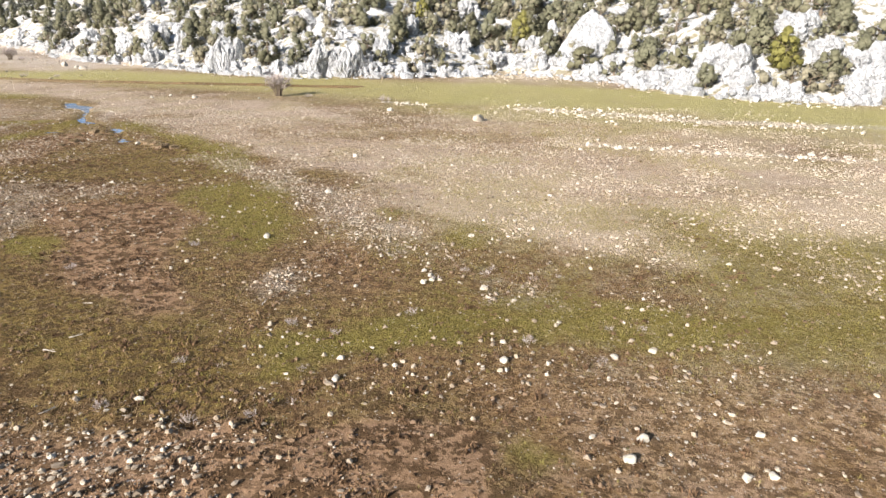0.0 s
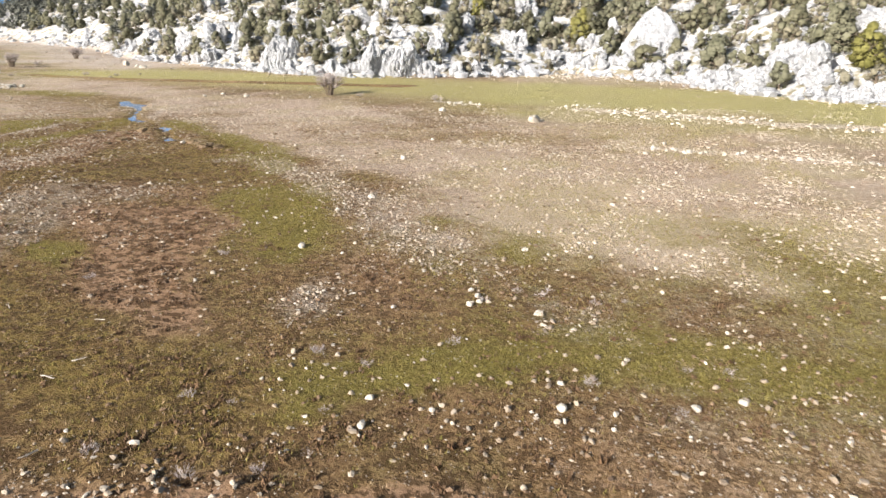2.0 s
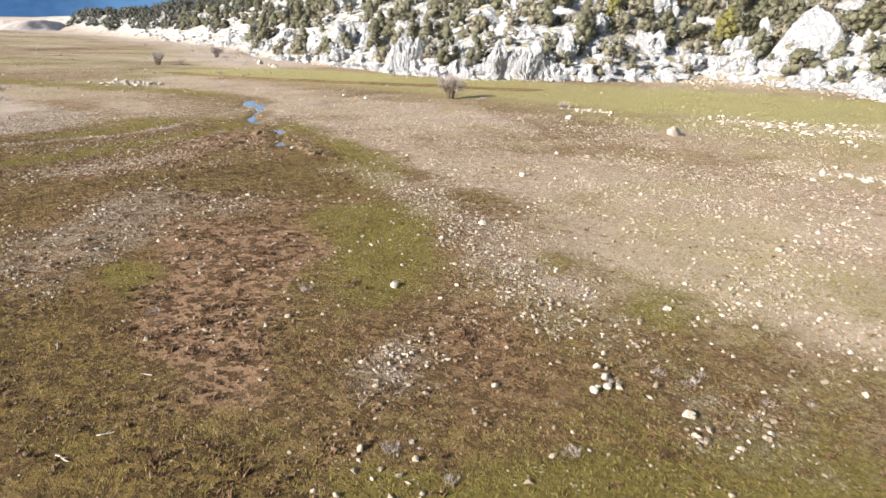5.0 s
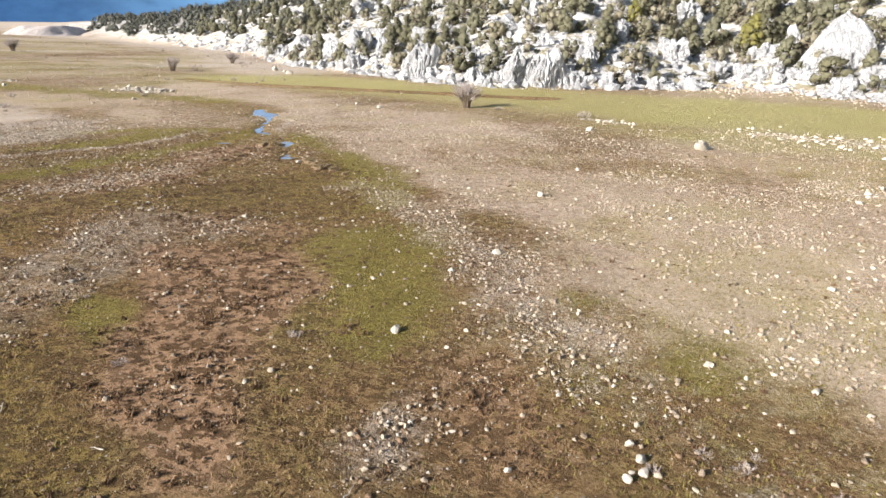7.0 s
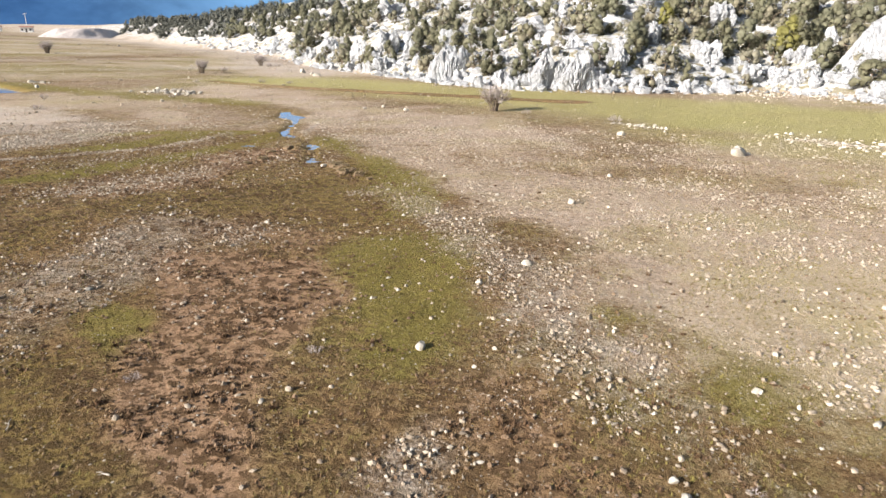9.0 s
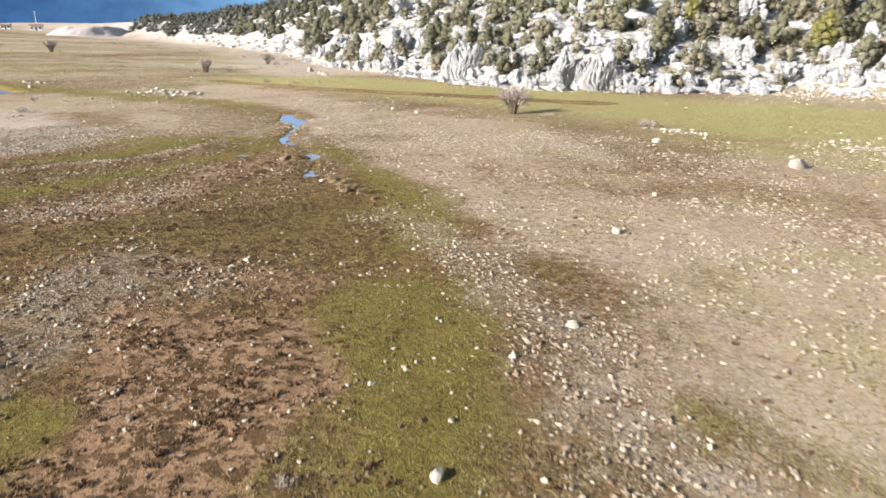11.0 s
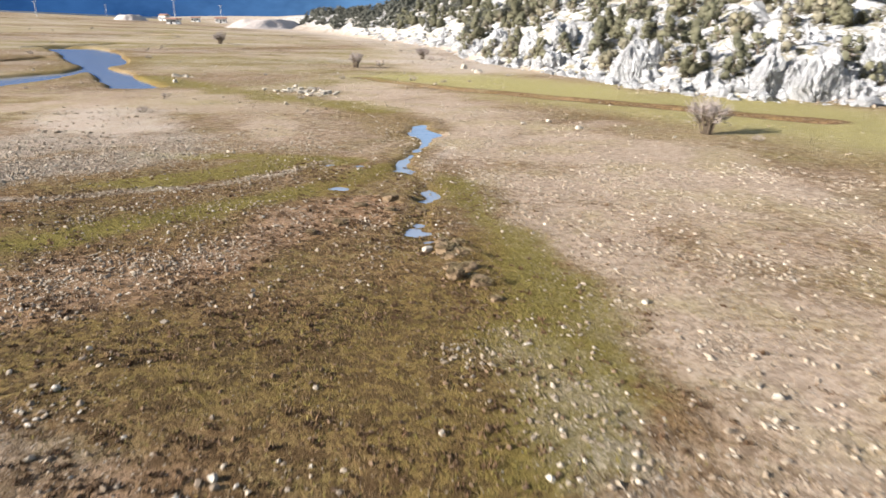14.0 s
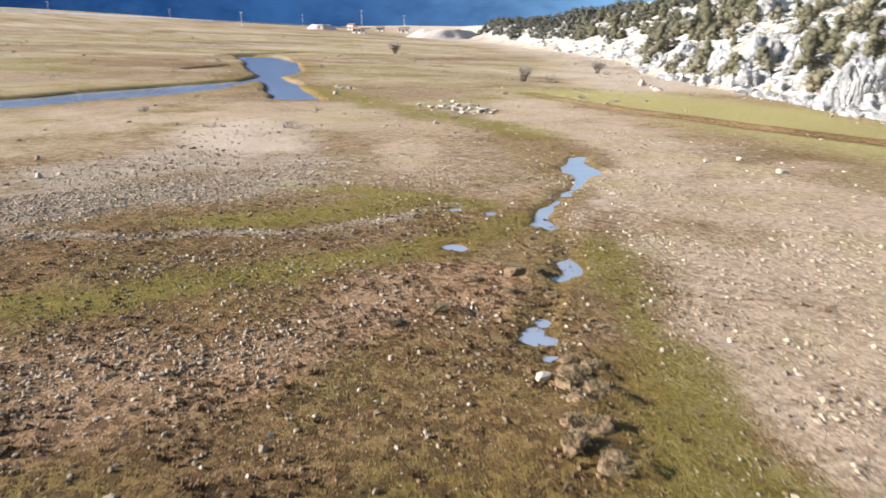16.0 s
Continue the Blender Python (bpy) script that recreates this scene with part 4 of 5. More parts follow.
def leaf_cloud(seed, clumps, per, spread, leaf, height, lean=0.6):
    """A crown: clumps of small leaf sprays on an uneven ball or cone."""
    r = np.random.default_rng(seed)
    verts, normals, heart, normals_h = [], [], [], []
    for c in range(clumps):
        t = r.uniform(0.0, 1.0)
        a = r.uniform(0, 2 * np.pi)
        prof = (np.sin(np.pi * min(1, 0.22 + 0.78 * t)) ** 0.7) * (1 - lean * t * 0.5)
        rad = spread * prof * r.uniform(0.35, 0.85)
        cx, cy, cz = rad * np.cos(a), rad * np.sin(a), height * (0.08 + 0.9 * t)
        cs = spread * r.uniform(0.22, 0.46)
        p = r.normal(0, 1, (per, 3))
        p = p / np.linalg.norm(p, axis=1)[:, None] * cs * r.uniform(0.5, 1.2, (per, 1))
        p[:, 2] *= 0.95
        n = p / np.linalg.norm(p, axis=1)[:, None] + r.normal(0, 0.28, (per, 3)) + np.array([0, 0, 0.35])
        n /= np.linalg.norm(n, axis=1)[:, None]
        u = np.cross(n, r.normal(0, 1, (per, 3)))
        u /= np.linalg.norm(u, axis=1)[:, None]
        w = np.cross(n, u)
        s = leaf * r.uniform(0.6, 1.3, (per, 1))
        o = p + np.array([cx, cy, cz])
        verts.append(np.stack([o - u * s, o - w * s * 0.55 + n * s * 0.2, o + u * s, o + w * s * 0.55 + n * s * 0.2], 1))
        round_n = 0.55 * p / cs + 0.8 * (o - np.array([0, 0, height * 0.45])) / spread + 0.25 * n
        normals.append(np.repeat(round_n / np.linalg.norm(round_n, axis=1)[:, None], 4, 0))
        # the closed heart of the clump
        heart.append(ICO_V * cs * 0.60 * r.uniform(0.6, 1.2, (len(ICO_V), 1)) + np.array([cx, cy, cz]))
        heart_n = 0.55 * ICO_V + 0.8 * (heart[-1] - np.array([0, 0, height * 0.45])) / spread
        normals_h.append(heart_n / np.linalg.norm(heart_n, axis=1)[:, None])
    verts = np.concatenate(verts).reshape(-1, 3)
    quads = np.arange(len(verts)).reshape(-1, 4)
    tris = np.concatenate([quads[:, [0, 1, 2]], quads[:, [0, 2, 3]]])
    cores = np.concatenate([ICO_F + len(verts) + k * len(ICO_V) for k in range(clumps)])
    return np.concatenate([verts, *heart]), np.concatenate([tris, cores]), np.concatenate(normals + normals_h)


def crown_mesh(verts, faces, normals, material):
    """Leaves that are shaded like the rounded clumps they grow in."""
    me = mesh_from("crown", verts, faces, material, True)
    me.normals_split_custom_set_from_vertices([tuple(v) for v in normals])
    return me


def make_tree(seed, height, spread, material, clumps=46, per=46, leaf=0.2, name="juniper_tree", lean=0.9):
    root = new(name)
    bm = bmesh.new()
    r = random.Random(seed)
    limb(bm, (0, 0, -0.4), (0.1, 0.05, height * 0.55), 0.16, 0.08, 7)
    for k in range(7):
        a, h = k * 2.4 + r.random(), height * (0.12 + 0.08 * k)
        limb(bm, (0, 0, h), (spread * 0.7 * math.cos(a), spread * 0.7 * math.sin(a), h + height * 0.2), 0.06, 0.02)
    part("trunk", bm, BARK, root)
    part("crown", crown_mesh(*leaf_cloud(seed, clumps, per, spread, leaf, height, lean), material), material, root)
    return root


def stow(root, x, y, scale, turn, label, category, group):
    ob = copy_thing(root, pose(x, y, gz(x, y) - 0.1, 0, 0, turn) @ Matrix.Diagonal((scale, scale, scale, 1)))
    return tagged(ob, label, category, group)


SHAPES = ((1, 6.0, 2.3, 1.1), (2, 5.0, 2.6, 0.7), (3, 7.0, 2.3, 1.25), (4, 4.2, 2.5, 0.5), (5, 3.4, 2.4, 0.4))
PROTOS = [make_tree(s, h, w, JUNIPER, 32, 68, 0.115, lean=l) for s, h, w, l in SHAPES]
YELLOW = make_tree(9, 5.0, 2.5, YELLOW_LEAF, 36, 60, 0.12, "shrub", 0.6)
SCRUB = [make_tree(12 + k, 2.0, 1.7, (GREY_LEAF, JUNIPER)[k], 9, 40, 0.11, "shrub", 0.4) for k in range(2)]
JUNIPER_LABEL, SCRUB_LABEL = "dark green juniper growing between limestone rocks", "grey-brown leafless scrub between limestone rocks"


def plant(x, y, high, wide, i):
    """A juniper of that height and width."""
    k = 2 if high > wide * 1.35 else 0 if high > wide * 1.1 else 1 if high > wide * 0.85 else 3 if high > 0.6 * wide else 4
    _, h, w, _ = SHAPES[k]
    sx, sz = wide / (2.2 * w), high / (1.08 * h)
    ob = copy_thing(PROTOS[k], pose(x, y, gz(x, y) - 0.25, 0, 0, i * 51) @ Matrix.Diagonal((sx, sx, sz, 1)))
    return tagged(ob, "tall conical dark green juniper among white rocks" if k == 2 else "broad rounded juniper bush among white rocks", "tree", "junipers of the hillside")


TREES = [(-41.7, 138.8, 9.4, 6.3), (-35.1, 135.4, 6.6, 5.6), (-66.7, 161.4, 6.8, 5.3), (-67.4, 174.0, 7.0, 5.7), (-39.1, 155.1, 4.4, 4.6), (-82.5, 168.4, 5.2, 5.2),
         (-74.3, 164.2, 3.7, 3.7), (-113.1, 209.2, 9.0, 7.4), (-83.0, 196.8, 6.6, 5.6), (-50.3, 152.1, 6.5, 5.2), (-46.5, 163.0, 5.4, 5.0), (-127.3, 212.0, 9.1, 7.7),
         (-72.1, 200.4, 5.4, 6.8), (-55.6, 173.9, 5.3, 4.7), (-38.6, 169.8, 3.9, 5.1), (-62.0, 154.9, 3.4, 3.4)]
TREES_EAST = [(2.9, 157.1, 7.4, 7.4), (14.5, 144.4, 5.3, 6.3), (20.3, 136.2, 4.4, 7.8), (-6.4, 136.0, 4.4, 3.4), (12.3, 168.8, 5.7, 6.8), (-11.6, 171.7, 4.6, 5.6),
              (-0.5, 149.6, 3.4, 3.4), (19.9, 155.2, 3.6, 4.6), (-22.8, 161.7, 4.0, 5.4), (-16.6, 150.2, 4.8, 4.8), (5.4, 172.0, 6.2, 6.2), (17.7, 165.6, 4.4, 5.5),
              (26.4, 172.1, 4.5, 5.7), (-3.5, 156.6, 3.2, 3.6), (-4.3, 178.2, 3.4, 6.4)]
TREES_NEAR = [(33.4, 102.4, 4.4, 4.6), (29.6, 122.4, 6.2, 8.2), (41.9, 109.2, 7.6, 7.6), (10.6, 155.3, 7.8, 8.2), (46.6, 94.9, 4.8, 5.2), (32.7, 114.3, 4.8, 4.6),
              (31.2, 147.2, 4.9, 6.2), (41.9, 125.2, 4.6, 6.5), (52.2, 97.7, 3.6, 4.5), (53.2, 107.1, 4.6, 5.8)]
for i, (x, y, h, w) in enumerate(TREES + TREES_EAST + TREES_NEAR):
    plant(x, y, h, w, i)
for x, y, k in ((42.8, 99.5, 1.12), (9.7, 154.2, 1.35), (-13, 163.0, 0.9)):
    stow(YELLOW, x, y, k, x * 9, "bright yellow-green evergreen shrub among white rocks", "shrub", "evergreen shrubs of the hillside")
for x, y, k in ((-23.6, 137.7, 1.4), (-11.0, 141.7, 1.35), (-17.6, 138.0, 1.1), (8.1, 148.4, 1.2), (12.5, 142.1, 1.2), (43.7, 93.4, 1.6), (-52.5, 144.5, 1.3), (-12.0, 134.0, 1.4), (46.0, 92.0, 1.3)):
    stow(SCRUB[0], x, y, k, x * 7, SCRUB_LABEL, "shrub", "scrub of the hillside")
tx, ty = scatter(8000, -215, 85, 88, 290, lambda x, y: np.where((foot_gap(x, y) > 7) & (foot_gap(x, y) < 40), 0.16 * (0.3 + 1.6 * fbm(x, y, 14, 150, 2)) * (1 + 2 * smooth(-90, -120, x) + 0.3 * smooth(-5, -30, x)), 0))
for i in range(min(215, len(tx))):
    w = 2.8 + 3.2 * rng.uniform()
    plant(tx[i], ty[i], w * rng.uniform(0.6, 1.15), w, i + 100)
gx, gy = scatter(6000, -185, 75, 88, 230, lambda x, y: np.where((foot_gap(x, y) > 1.0) & (foot_gap(x, y) < 42), 0.13 + 0.12 * smooth(-30, 0, x), 0))
for i in range(min(390, len(gx))):
    stow(SCRUB[i % 2], gx[i], gy[i], 0.75 + 1.15 * rng.uniform(), i * 37, "low olive-green scrub bush between limestone rocks" if i % 2 else SCRUB_LABEL, "shrub", "scrub of the hillside")
# the dark belt of junipers where the hill runs out into the plain
hx, hy = scatter(5000, -340, -135, 215, 400, lambda x, y: np.where((foot_gap(x, y) > 5) & (foot_gap(x, y) < 45), 0.6 * smooth(0.36, 0.60, fbm(x, y, 16, 210, 2)), 0))
crowns = [leaf_cloud(200 + k, 12, 14, 2.3, 0.28, 2.9, 0.3)[:2] for k in range(4)]
wood, wood_faces, at = [], [], 0
for i in range(min(300, len(hx))):
    k, a = 0.75 + 0.75 * rng.uniform(), rng.uniform(0, 6.28)
    v, f = crowns[i % 4][0] * k, crowns[i % 4][1]
    wood.append(np.stack([v[:, 0] * np.cos(a) - v[:, 1] * np.sin(a) + hx[i], v[:, 0] * np.sin(a) + v[:, 1] * np.cos(a) + hy[i], v[:, 2] + gz(hx[i], hy[i]) - 0.4], -1))
    wood_faces.append(f + at)
    at += len(v)
tagged(new("far_wood", mesh_from("far_wood", np.concatenate(wood), np.concatenate(wood_faces), DARK_LEAF)), "dark juniper belt where the hill runs out into the plain", "wood", kind="stuff")
for p in (*PROTOS, YELLOW, *SCRUB):
    for o in (*p.children_recursive, p):
        bpy.data.objects.remove(o)


# ---- bare bushes on the meadow ----
def bare_bush(seed, height, spread, stems, depth=3, twigs=TWIG, label="dense pale grey leafless twigs"):
    """A leafless bush: stems that fork again and again."""
    r = random.Random(seed)
    root = new("bare_bush")
    thick, thin = bmesh.new(), bmesh.new()

    def grow(a, way, length, rad, left):
        b = a + way * length
        limb(thick if left > 1 else thin, a, b, rad, rad * 0.6, 4 if left > 1 else 3)
        if left:
            for _ in range(r.choice((3, 4))):
                w = (way + Vector((r.gauss(0, 0.5), r.gauss(0, 0.5), r.gauss(0.1, 0.35)))).normalized()
                grow(a + way * length * r.uniform(0.5, 1.0), w, length * r.uniform(0.55, 0.85), rad * 0.55, left - 1)

    for k in range(stems):
        a = 2 * math.pi * k / stems + r.uniform(-0.3, 0.3)
        way = Vector((math.cos(a) * spread * r.uniform(0.2, 1), math.sin(a) * spread * r.uniform(0.2, 1), height)).normalized()
        w = height * 0.10 * r.random()
        grow(Vector((w * math.cos(a), w * math.sin(a), -0.05)), way, height * 0.34, height * 0.02, depth)
    part("stem", thick, BARK, root)
    tagged(part("twig", thin, twigs, root, label), kind="stuff")
    return root


BUSHES = [bare_bush(3, 4.6, 1.9, 13), bare_bush(4, 2.0, 2.2, 8), bare_bush(5, 0.5, 0.55, 9, 2), bare_bush(6, 0.34, 0.75, 13, 2, WEED, "withered dark brown twigs")]
for x, y, k, t in ((-27.0, 94.8, 1.0, 0), (-22.3, 92.8, 0.5, 1), (-11.3, 88.0, 0.75, 1), (-114.4, 144.6, 1.0, 0), (-113.0, 151, 1.0, 1), (-124, 181, 1.0, 0), (-84.6, 126.6, 0.7, 1),
                   (-119.0, 178, 0.9, 1), (-202, 176.8, 1.2, 0), (-79, 97.5, 0.4, 1), (-43.4, 91.2, 0.3, 1)):
    stow(BUSHES[t], x, y, k, x * 11, "tall leafless grey bush standing on the meadow" if t == 0 else "low leafless grey thorn bush", "bush", "bare bushes")
lx, ly = scatter(900, -300, -70, 60, 260, lambda x, y: 0.09 * (foot_gap(x, y) < -4) * (line_dist(x, y, RIVER) > 9))
for i in range(min(44, len(lx))):
    stow(BUSHES[1], lx[i], ly[i], 0.3 + 0.4 * rng.uniform(), i * 29, "low leafless grey thorn bush", "bush", "bare bushes")
for i, (x, y) in enumerate([(-3.7, 16.2), (-5.8, 13.3), (-4.3, 13.7), (-3.5, 14.5), (-1.0, 20.6), (3.4, 24.3), (4.5, 24.5), (-4.8, 19.4), (-7.3, 16.5), (6.6, 19.5), (-6.1, 16.3), (-8.3, 13.8),
                            (-2.4, 31.2), (-20.0, 27.7), (-15.1, 24.1), (0.7, 25.2), (1.9, 25.4), (-11.4, 27.5), (-0.3, 24.2), (5.0, 17.3), (7.4, 27.9), (2.9, 18.5), (-3.2, 18.8), (5.6, 19.5), (1.6, 24.9)]):
    stow(BUSHES[2], x, y, 0.75 + 0.5 * ((i * 37) % 10) / 10, i * 71, "small dry grey cushion shrub in the grass", "shrub", "dry cushion shrubs")
for i, (x, y) in enumerate([(-12.3, 27.7), (-21.3, 27.9), (-17.3, 22.5), (-16.5, 24.1), (-2.6, 31.6), (-14.1, 24.9), (0.6, 25.1), (-4.7, 12.7), (-6.2, 12.2), (-5.8, 13.3), (-3.0, 13.3), (-8.6, 12.9),
                            (-16.0, 32.2), (-18.2, 31.0), (-13.8, 27.0), (-15.5, 29.4), (-12.8, 23.6), (-19.6, 33.4), (-17.4, 34.0), (-14.9, 31.3), (-9.9, 14.8), (-13.4, 29.2)]):
    stow(BUSHES[3], x, y, 0.6 + 0.5 * ((i * 43) % 10) / 10, i * 57, "low dark brown withered weed clump on bare soil", "weed", "withered weed clumps")
for p in BUSHES:
    for o in (*p.children_recursive, p):
        bpy.data.objects.remove(o)


# ---- turf, weeds and clods ----
def tufts(x, y, size, blades, wide=0.16):
    """Grass tufts: thin blades leaning outwards."""
    n = len(x)
    z = ground_z(x, y) - 0.01
    verts = np.zeros((n, blades, 3, 3))
    for b in range(blades):
        a = rng.uniform(0, 2 * np.pi, n)
        h = size * rng.uniform(0.55, 1.1, n)
        out = size * rng.uniform(0.2, 0.9, n)
        ox, oy = x + size * 0.35 * rng.normal(0, 1, n), y + size * 0.35 * rng.normal(0, 1, n)
        sx, sy = -np.sin(a) * size * wide, np.cos(a) * size * wide
        verts[:, b, 0] = np.stack([ox - sx, oy - sy, z], -1)
        verts[:, b, 1] = np.stack([ox + sx, oy + sy, z], -1)
        verts[:, b, 2] = np.stack([ox + np.cos(a) * out, oy + np.sin(a) * out, z + h], -1)
    verts = verts.reshape(-1, 3)
    return verts, np.arange(len(verts)).reshape(-1, 3)


def turf_density(x, y):
    green, red, pale, gravel, wet, rock, lush = cover(x, y)
    return np.clip(0.24 + 0.6 * green - 0.3 * red - 0.25 * pale - 0.3 * gravel + 0.1 * wet, 0.02, 1) * np.clip(2.2 * fbm(x, y, 2.5, 160, 3) - 0.4, 0.1, 1)


def dry_density(x, y):
    green, red, pale, gravel, wet, rock, lush = cover(x, y)
    return np.clip(0.5 - 0.3 * green - 0.25 * red + 0.05 * pale - 0.2 * gravel + 0.2 * wet, 0.03, 1) * np.clip(2.4 * fbm(x, y, 3.0, 170, 3) - 0.5, 0.05, 1)


def weed_density(x, y):
    green, red, pale, gravel, wet, rock, lush = cover(x, y)
    return np.clip(0.30 + 0.6 * red + 0.25 * gravel + 0.35 * wet - 0.3 * pale - 0.12 * green, 0.03, 1) * np.clip(3.4 * fbm(x, y, 1.6, 180, 3) - 1.25, 0.02, 1)


ax, ay = scatter(300000, -48, 18, 9, 68, turf_density)
tagged(new("grass", mesh_from("grass", *tufts(ax, ay, 0.05 + 0.06 * rng.uniform(0, 1, len(ax)) ** 2, 4), GRASS_GREEN)), "short olive-green winter turf", "grass", kind="stuff")
ax, ay = scatter(200000, -48, 18, 9, 68, dry_density)
tagged(new("dry_grass", mesh_from("dry_grass", *tufts(ax, ay, 0.05 + 0.06 * rng.uniform(0, 1, len(ax)) ** 2, 4, 0.12), GRASS_DRY)), "short bleached dry grass", "grass", kind="stuff")
ax, ay = scatter(22000, -52, 14, 9, 68, weed_density)
cx, cy = scatter(22000, -52, 12, 9, 66, lambda x, y: 0.8 * weed_density(x, y))
spread = 0.06 + 0.16 * rng.uniform(0, 1, len(cx)) ** 2
ax = np.concatenate([ax, (cx[:, None] + spread[:, None] * rng.normal(0, 1, (len(cx), 9))).ravel()])
ay = np.concatenate([ay, (cy[:, None] + 0.7 * spread[:, None] * rng.normal(0, 1, (len(cx), 9))).ravel()])
tagged(new("weeds", mesh_from("weeds", *tufts(ax, ay, 0.04 + 0.05 * rng.uniform(0, 1, len(ax)) ** 2.0, 5, 0.5), WEED)), "low dark brown withered weeds on bare soil", "weeds", kind="stuff")
ax, ay = scatter(16000, -52, 13, 9, 68, lambda x, y: 0.55 * weed_density(x, y))
tagged(new("tussocks", mesh_from("tussocks", *tufts(ax, ay, 0.09 + 0.10 * rng.uniform(0, 1, len(ax)) ** 2.0, 16, 0.2), WEED)), "dark withered tussocks on trampled soil", "weeds", kind="stuff")
ax, ay = scatter(45000, -52, 14, 9, 68, lambda x, y: weed_density(x, y) + 0.10)
tagged(new("clods", mesh_from("clods", *stone_cloud(ax, ay, 0.024 + 0.062 * rng.uniform(0, 1, len(ax)) ** 3), MUD)), "brown clods of trampled soil", "clods", kind="stuff")

# ---- trodden hummocks beside the stream ----
def hummock_kind(seed):
    """A clump of soil with withered grass on its crown."""
    r = random.Random(seed)
    root = new("grass_hummock")
    part("soil", mesh_of(lump(seed, 3, (1.0, 0.8, 0.42), 0.6, 0.0, 3), "soil", DARK_MUD), DARK_MUD, root)
    bm = bmesh.new()
    for _ in range(420):
        a, d = r.uniform(0, 6.28), 0.8 * math.sqrt(r.random())
        x, y = d * math.cos(a), 0.8 * d * math.sin(a)
        z = 0.40 * math.sqrt(max(0.05, 1 - d * d)) - 0.06
        t, l = r.uniform(0, 6.28), r.uniform(0.07, 0.16)
        s = Vector((-math.sin(t), math.cos(t), 0)) * 0.035
        p = Vector((x, y, z))
        tip = p + Vector((math.cos(t) * l * 0.8 + 0.3 * x, math.sin(t) * l * 0.8 + 0.3 * y, l))
        bm.faces.new([bm.verts.new(v) for v in (p - s, p + s, tip)])
    tagged(part("grass", bm, GRASS_TAN, root, "withered tan grass"), kind="stuff")
    return root


HUMMOCKS = [hummock_kind(81 + k) for k in range(3)]
for i, (x, y, k) in enumerate([(-34.2, 60.2, .95), (-34.5, 58.1, .6), (-33.0, 55.0, .8), (-33.0, 53.0, .5), (-31.5, 59.4, .5), (-26.7, 55.0, .75), (-26.7, 55.8, .6), (-25.7, 54.6, .8), (-25.8, 53.9, .6),
                               (-24.4, 53.1, .75), (-24.2, 52.0, .7), (-23.1, 52.1, .75), (-26.4, 54.3, .6), (-25.0, 52.9, .55), (-27.4, 55.6, .5), (-21.8, 51.0, .4), (-32.6, 58.2, .5)]):
    tagged(copy_thing(HUMMOCKS[i % 3], pose(x, y, gz(x, y) - 0.02 * k, 0, 0, i * 47) @ Matrix.Diagonal((0.70 * k, 0.70 * k, 0.85 * k, 1))), "trodden soil hummock with withered grass beside the stream", "hummock", "hummocks by the stream")
for p in HUMMOCKS:
    for o in (*p.children_recursive, p):
        bpy.data.objects.remove(o)

# ---- sticks ----
for i, (x, y, l) in enumerate([(-11.5, 16.8, .5), (-11.3, 17.9, .4), (-6.2, 21.0, .55), (-16.1, 21.1, .5), (-12.4, 20.5, .35), (-9.5, 13.5, .45)]):
    bm, r = bmesh.new(), random.Random(i)
    p = Vector((-l / 2, 0, 0))
    for k in range(4):
        q = p + Vector((l / 4, r.uniform(-0.05, 0.05), r.uniform(-0.01, 0.02)))
        limb(bm, p, q, 0.020 - 0.003 * k, 0.017 - 0.003 * k, 6)
        if k == 1:
            limb(bm, q, q + Vector((0.1, 0.09, 0.02)), 0.010, 0.005, 5)
        p = q
    ob = new("stick", mesh_of(bm, "stick", WOOD))
    ob.matrix_basis = pose(x, y, gz(x, y) + 0.035, 0, 0, i * 53 - 20)
    tagged(ob, "bleached dry stick lying on the turf", "stick", "sticks on the meadow")


# ---- far edge of the plain ----
def box(bm, x0, x1, y0, y1, z0, z1):
    vs = [bm.verts.new((x, y, z)) for z in (z0, z1) for x, y in ((x0, y0), (x1, y0), (x1, y1), (x0, y1))]
    for f in ((3, 2, 1, 0), (4, 5, 6, 7), (0, 1, 5, 4), (1, 2, 6, 5), (2, 3, 7, 6), (3, 0, 4, 7)):
        bm.faces.new([vs[k] for k in f])
    return bm


PLASTER = plain_material("white_plaster", (0.62, 0.60, 0.57), (0.80, 0.79, 0.77), 1.5, 0.9, 0.1)
ROOF = plain_material("rusty_tin_roof", (0.22, 0.12, 0.09), (0.36, 0.22, 0.17), 2.0)
DARK = plain_material("dark_opening", (0.03, 0.03, 0.035), (0.06, 0.06, 0.065), 3.0, 0.4)
POLE = plain_material("weathered_pole", (0.45, 0.43, 0.40), (0.62, 0.60, 0.57), 3.0)
HEAP = plain_material("pale_gravel_heap", (0.44, 0.38, 0.345), (0.58, 0.51, 0.465), 0.6, 0.95, 0.6, 0.5)
ROAD = plain_material("pale_gravel_road", (0.42, 0.39, 0.37), (0.58, 0.55, 0.53), 0.3)


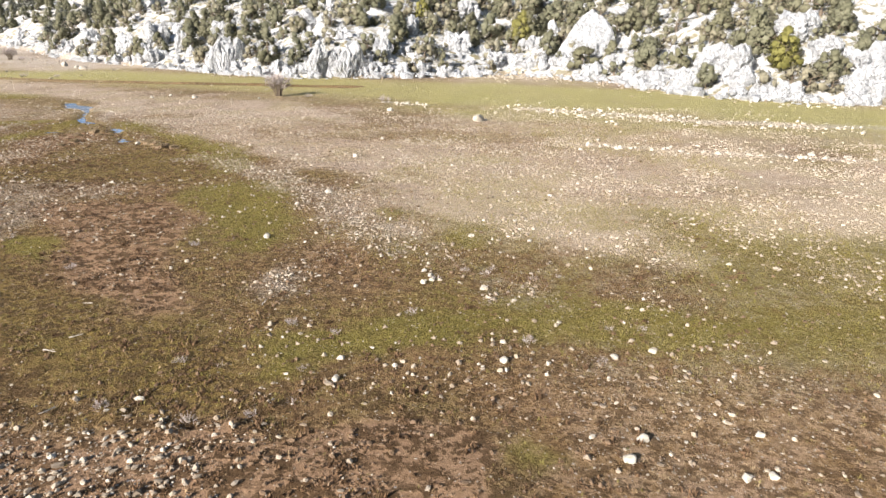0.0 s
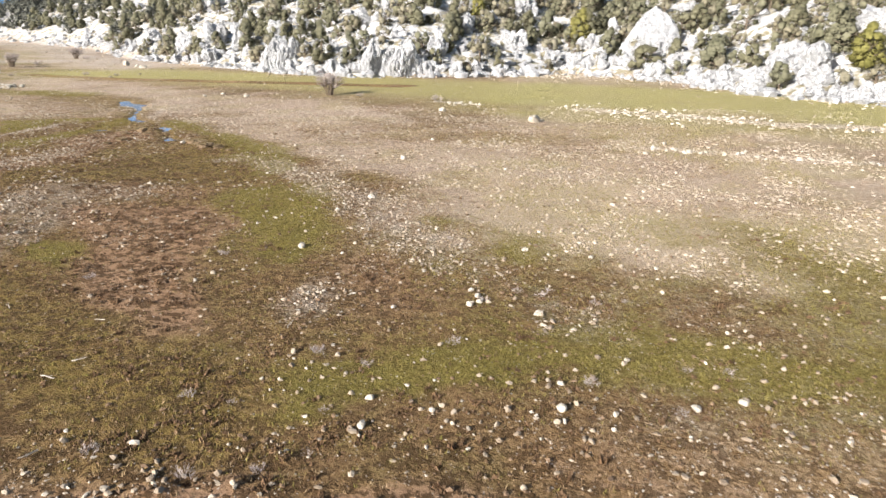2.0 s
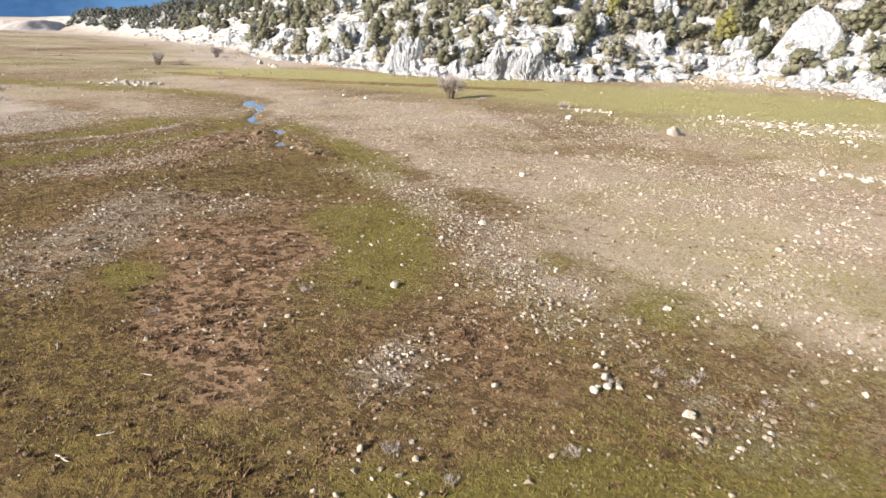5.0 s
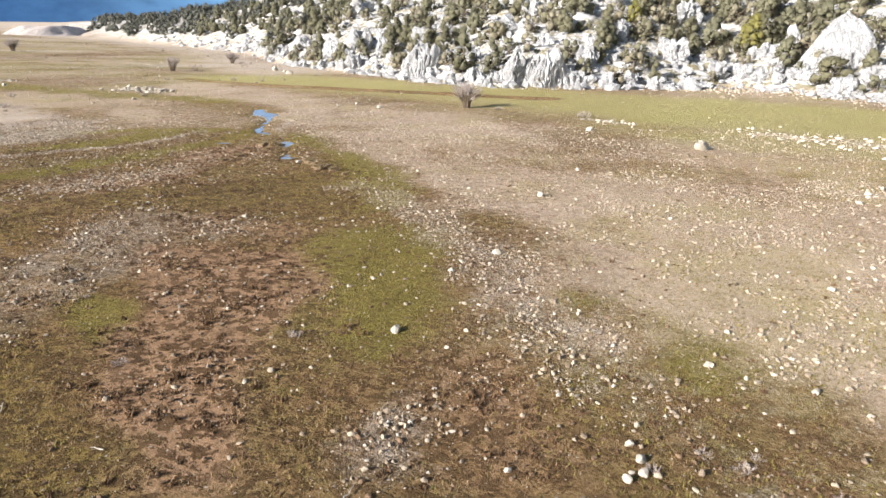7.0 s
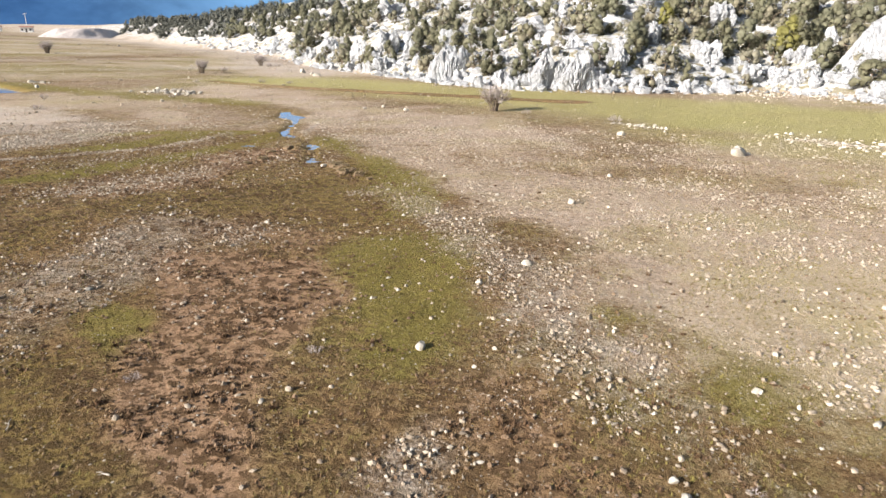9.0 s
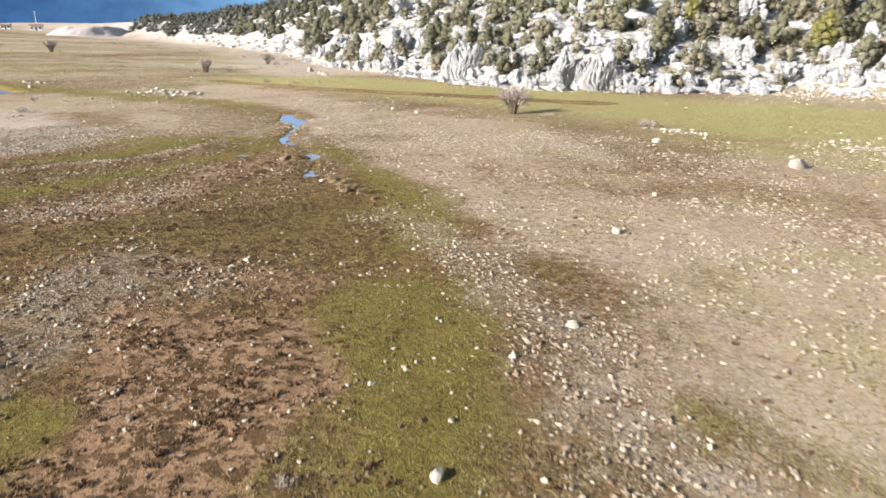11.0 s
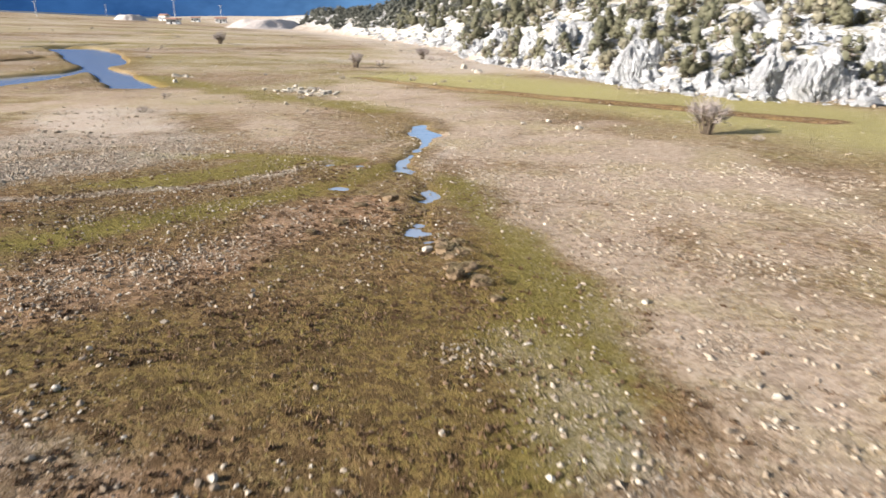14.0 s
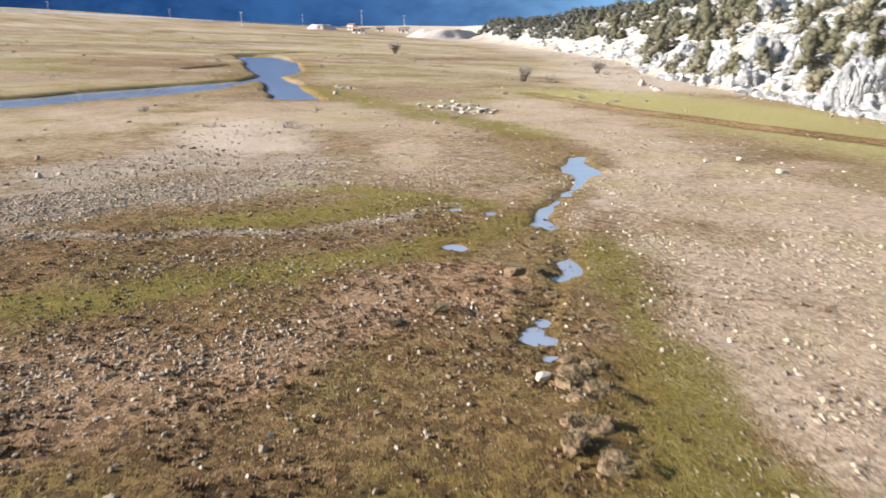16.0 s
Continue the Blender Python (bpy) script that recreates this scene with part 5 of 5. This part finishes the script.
def house(x, y, w, d, h, turn):
    root = new("house")
    part("wall", box(bmesh.new(), -w / 2, w / 2, -d / 2, d / 2, -0.6, h), PLASTER, root)
    bm = bmesh.new()
    e, r = 0.5, h + d * 0.22
    v = [bm.verts.new(c) for c in ((-w / 2 - e, -d / 2 - e, h), (w / 2 + e, -d / 2 - e, h), (w / 2 + e, 0, r), (-w / 2 - e, 0, r), (-w / 2 - e, d / 2 + e, h), (w / 2 + e, d / 2 + e, h))]
    for f in ((0, 1, 2, 3), (3, 2, 5, 4), (0, 3, 4), (1, 5, 2), (0, 4, 5, 1)):
        bm.faces.new([v[k] for k in f])
    part("roof", bm, ROOF, root, "low rust-red pitched roof")
    for k in range(3):
        cx = -w / 2 + w * (k + 0.5) / 3
        if k == 1:
            part("door", box(bmesh.new(), cx - 0.55, cx + 0.55, -d / 2 - 0.06, -d / 2 + 0.02, 0, 2.1), DARK, root)
        else:
            part("window", box(bmesh.new(), cx - 0.6, cx + 0.6, -d / 2 - 0.05, -d / 2 + 0.02, 1.0, 2.2), DARK, root)
    root.matrix_basis = pose(x, y, gz(x, y), 0, 0, turn)
    return tagged(root, "small white farm building at the edge of the plain", "house", "buildings beyond the plain")


for x, y, w, d, h, a in ((-366, 270, 5, 4, 2.5, 40), (-374, 278, 4, 3.5, 2.4, 40), (-423, 346, 7, 5, 2.9, 45), (-440, 338, 5, 4, 2.6, 40), (-452, 322, 5, 5, 3.4, 20)):
    house(x, y, w, d, h, a)


def utility_pole(x, y, h):
    root = new("utility_pole")
    part("pole", limb(bmesh.new(), (0, 0, -0.5), (0, 0, h), 0.22, 0.15, 8), POLE, root)
    part("crossarm", box(bmesh.new(), -1.1, 1.1, -0.09, 0.09, h - 0.9, h - 0.7), POLE, root)
    for k in (-0.9, 0.9):
        part("insulator", limb(bmesh.new(), (k, 0, h - 0.7), (k, 0, h - 0.35), 0.09, 0.06, 6), PLASTER, root)
    root.matrix_basis = pose(x, y, gz(x, y), 0, 0, 60)
    return tagged(root, "slender pale utility pole beyond the plain", "utility pole", "utility poles")


for x, y, h in ((-638, 167, 9), (-760, 302, 9), (-457, 241, 9), (-579, 353, 10), (-447, 327, 14), (-430, 352, 12)):
    utility_pole(x, y, h)


def heap(x, y, rx, ry, h, turn, label):
    us, vs = np.linspace(-1, 1, 60), np.linspace(-1, 1, 40)
    u, v, quads = grid(us, vs)
    r = np.hypot(u, v) + 0.25 * (fbm(u * 10, v * 10, 4, 190, 3) - 0.5)
    top = h * (1 - smooth(0.45, 1.0, r)) * (0.85 + 0.3 * fbm(u * 10, v * 10, 3, 195, 3)) - 0.6 * smooth(0.9, 1.1, r)
    ob = new("gravel_mound", mesh_from("gravel_mound", np.stack([u * rx, v * ry, top], -1), quads, HEAP, True))
    ob.matrix_basis = pose(x, y, gz(x, y) - 0.1, 0, 0, turn)
    return tagged(ob, label, "gravel heap", "gravel heaps")


heap(-318, 296, 27, 14, 4.6, 78, "long pale pinkish gravel heap at the edge of the plain")
heap(-434, 286, 11, 7, 3.2, 60, "pale conical gravel heap beyond the plain")


def road(pts, width):
    verts, faces = [], []
    for j, (px, py) in enumerate(pts):
        a, b = Vector(pts[max(0, j - 1)]), Vector(pts[min(len(pts) - 1, j + 1)])
        t = (b - a).normalized()
        for s in (-1, 1):
            x, y = px - t.y * s * width, py + t.x * s * width
            for dz in (0.9, -1.0):
                k = 0 if dz > 0 else 1
                verts.append((x - t.y * s * k * 3, y + t.x * s * k * 3, gz(px, py) + dz))
    for j in range(len(pts) - 1):
        a, b = j * 4, j * 4 + 4
        faces += [(a, b, b + 2, a + 2), (a + 1, b + 1, b, a), (a + 2, b + 2, b + 3, a + 3)]
    return tagged(new("road", mesh_from("road", verts, faces, ROAD)), "pale road embankment along the far edge of the plain", "road", kind="structure")


road([(-640 - 30 * math.sin(k * 0.4), 20 + 24 * k) for k in range(20)], 9)

# ---- mountains ----
def ridge(name, dist, a0, a1, low, high, seed, material, label):
    """A wooded mountain side: a wide strip of ground that climbs away from the plain and sinks at both ends."""
    verts, cols, rows = [], 120, 16
    for j in range(rows):
        t = j / (rows - 1)
        for i in range(cols):
            u = i / (cols - 1)
            a = radians(a0 + (a1 - a0) * u)
            d = dist * (1 + 0.5 * t)
            end = min(1.0, u * 3.5, (1 - u) * 3.5) ** 0.8
            top = low + (high - low) * (0.5 + 0.8 * noise.noise((i * 0.06 + seed, seed, 0)) + 0.3 * noise.noise((i * 0.2, seed, 2)))
            z = top * end * t**0.85 * (1 + 0.22 * noise.noise((i * 0.22, t * 3, seed)))
            verts.append((d * math.sin(a), d * math.cos(a), z + 10 * (t - 1)))
    i = np.arange(rows * cols).reshape(rows, cols)
    quads = np.stack([i[:-1, :-1], i[:-1, 1:], i[1:, 1:], i[1:, :-1]], -1).reshape(-1, 4)
    return tagged(new(name, mesh_from(name, verts, quads, material, True)), label, "mountain", kind="structure")


# blue and paleness of the ridges are air haze put into colour and emission
RIDGE_DARK = mountain_material("far_forest_haze_blue", (0.009, 0.036, 0.110), (0.020, 0.064, 0.165), (0.060, 0.125, 0.215), 0.25)
RIDGE_MID = mountain_material("far_hill_haze_blue", (0.045, 0.090, 0.15), (0.07, 0.12, 0.19), (0.095, 0.15, 0.225), 0.3)
RIDGE_PALE = mountain_material("far_ridge_haze_blue", (0.045, 0.13, 0.27), (0.09, 0.20, 0.36), (0.12, 0.235, 0.385), 0.4)
ridge("backdrop", 1500, -175, 10, 300, 480, 3.0, RIDGE_DARK, "forested mountain side across the plain, hazed blue")
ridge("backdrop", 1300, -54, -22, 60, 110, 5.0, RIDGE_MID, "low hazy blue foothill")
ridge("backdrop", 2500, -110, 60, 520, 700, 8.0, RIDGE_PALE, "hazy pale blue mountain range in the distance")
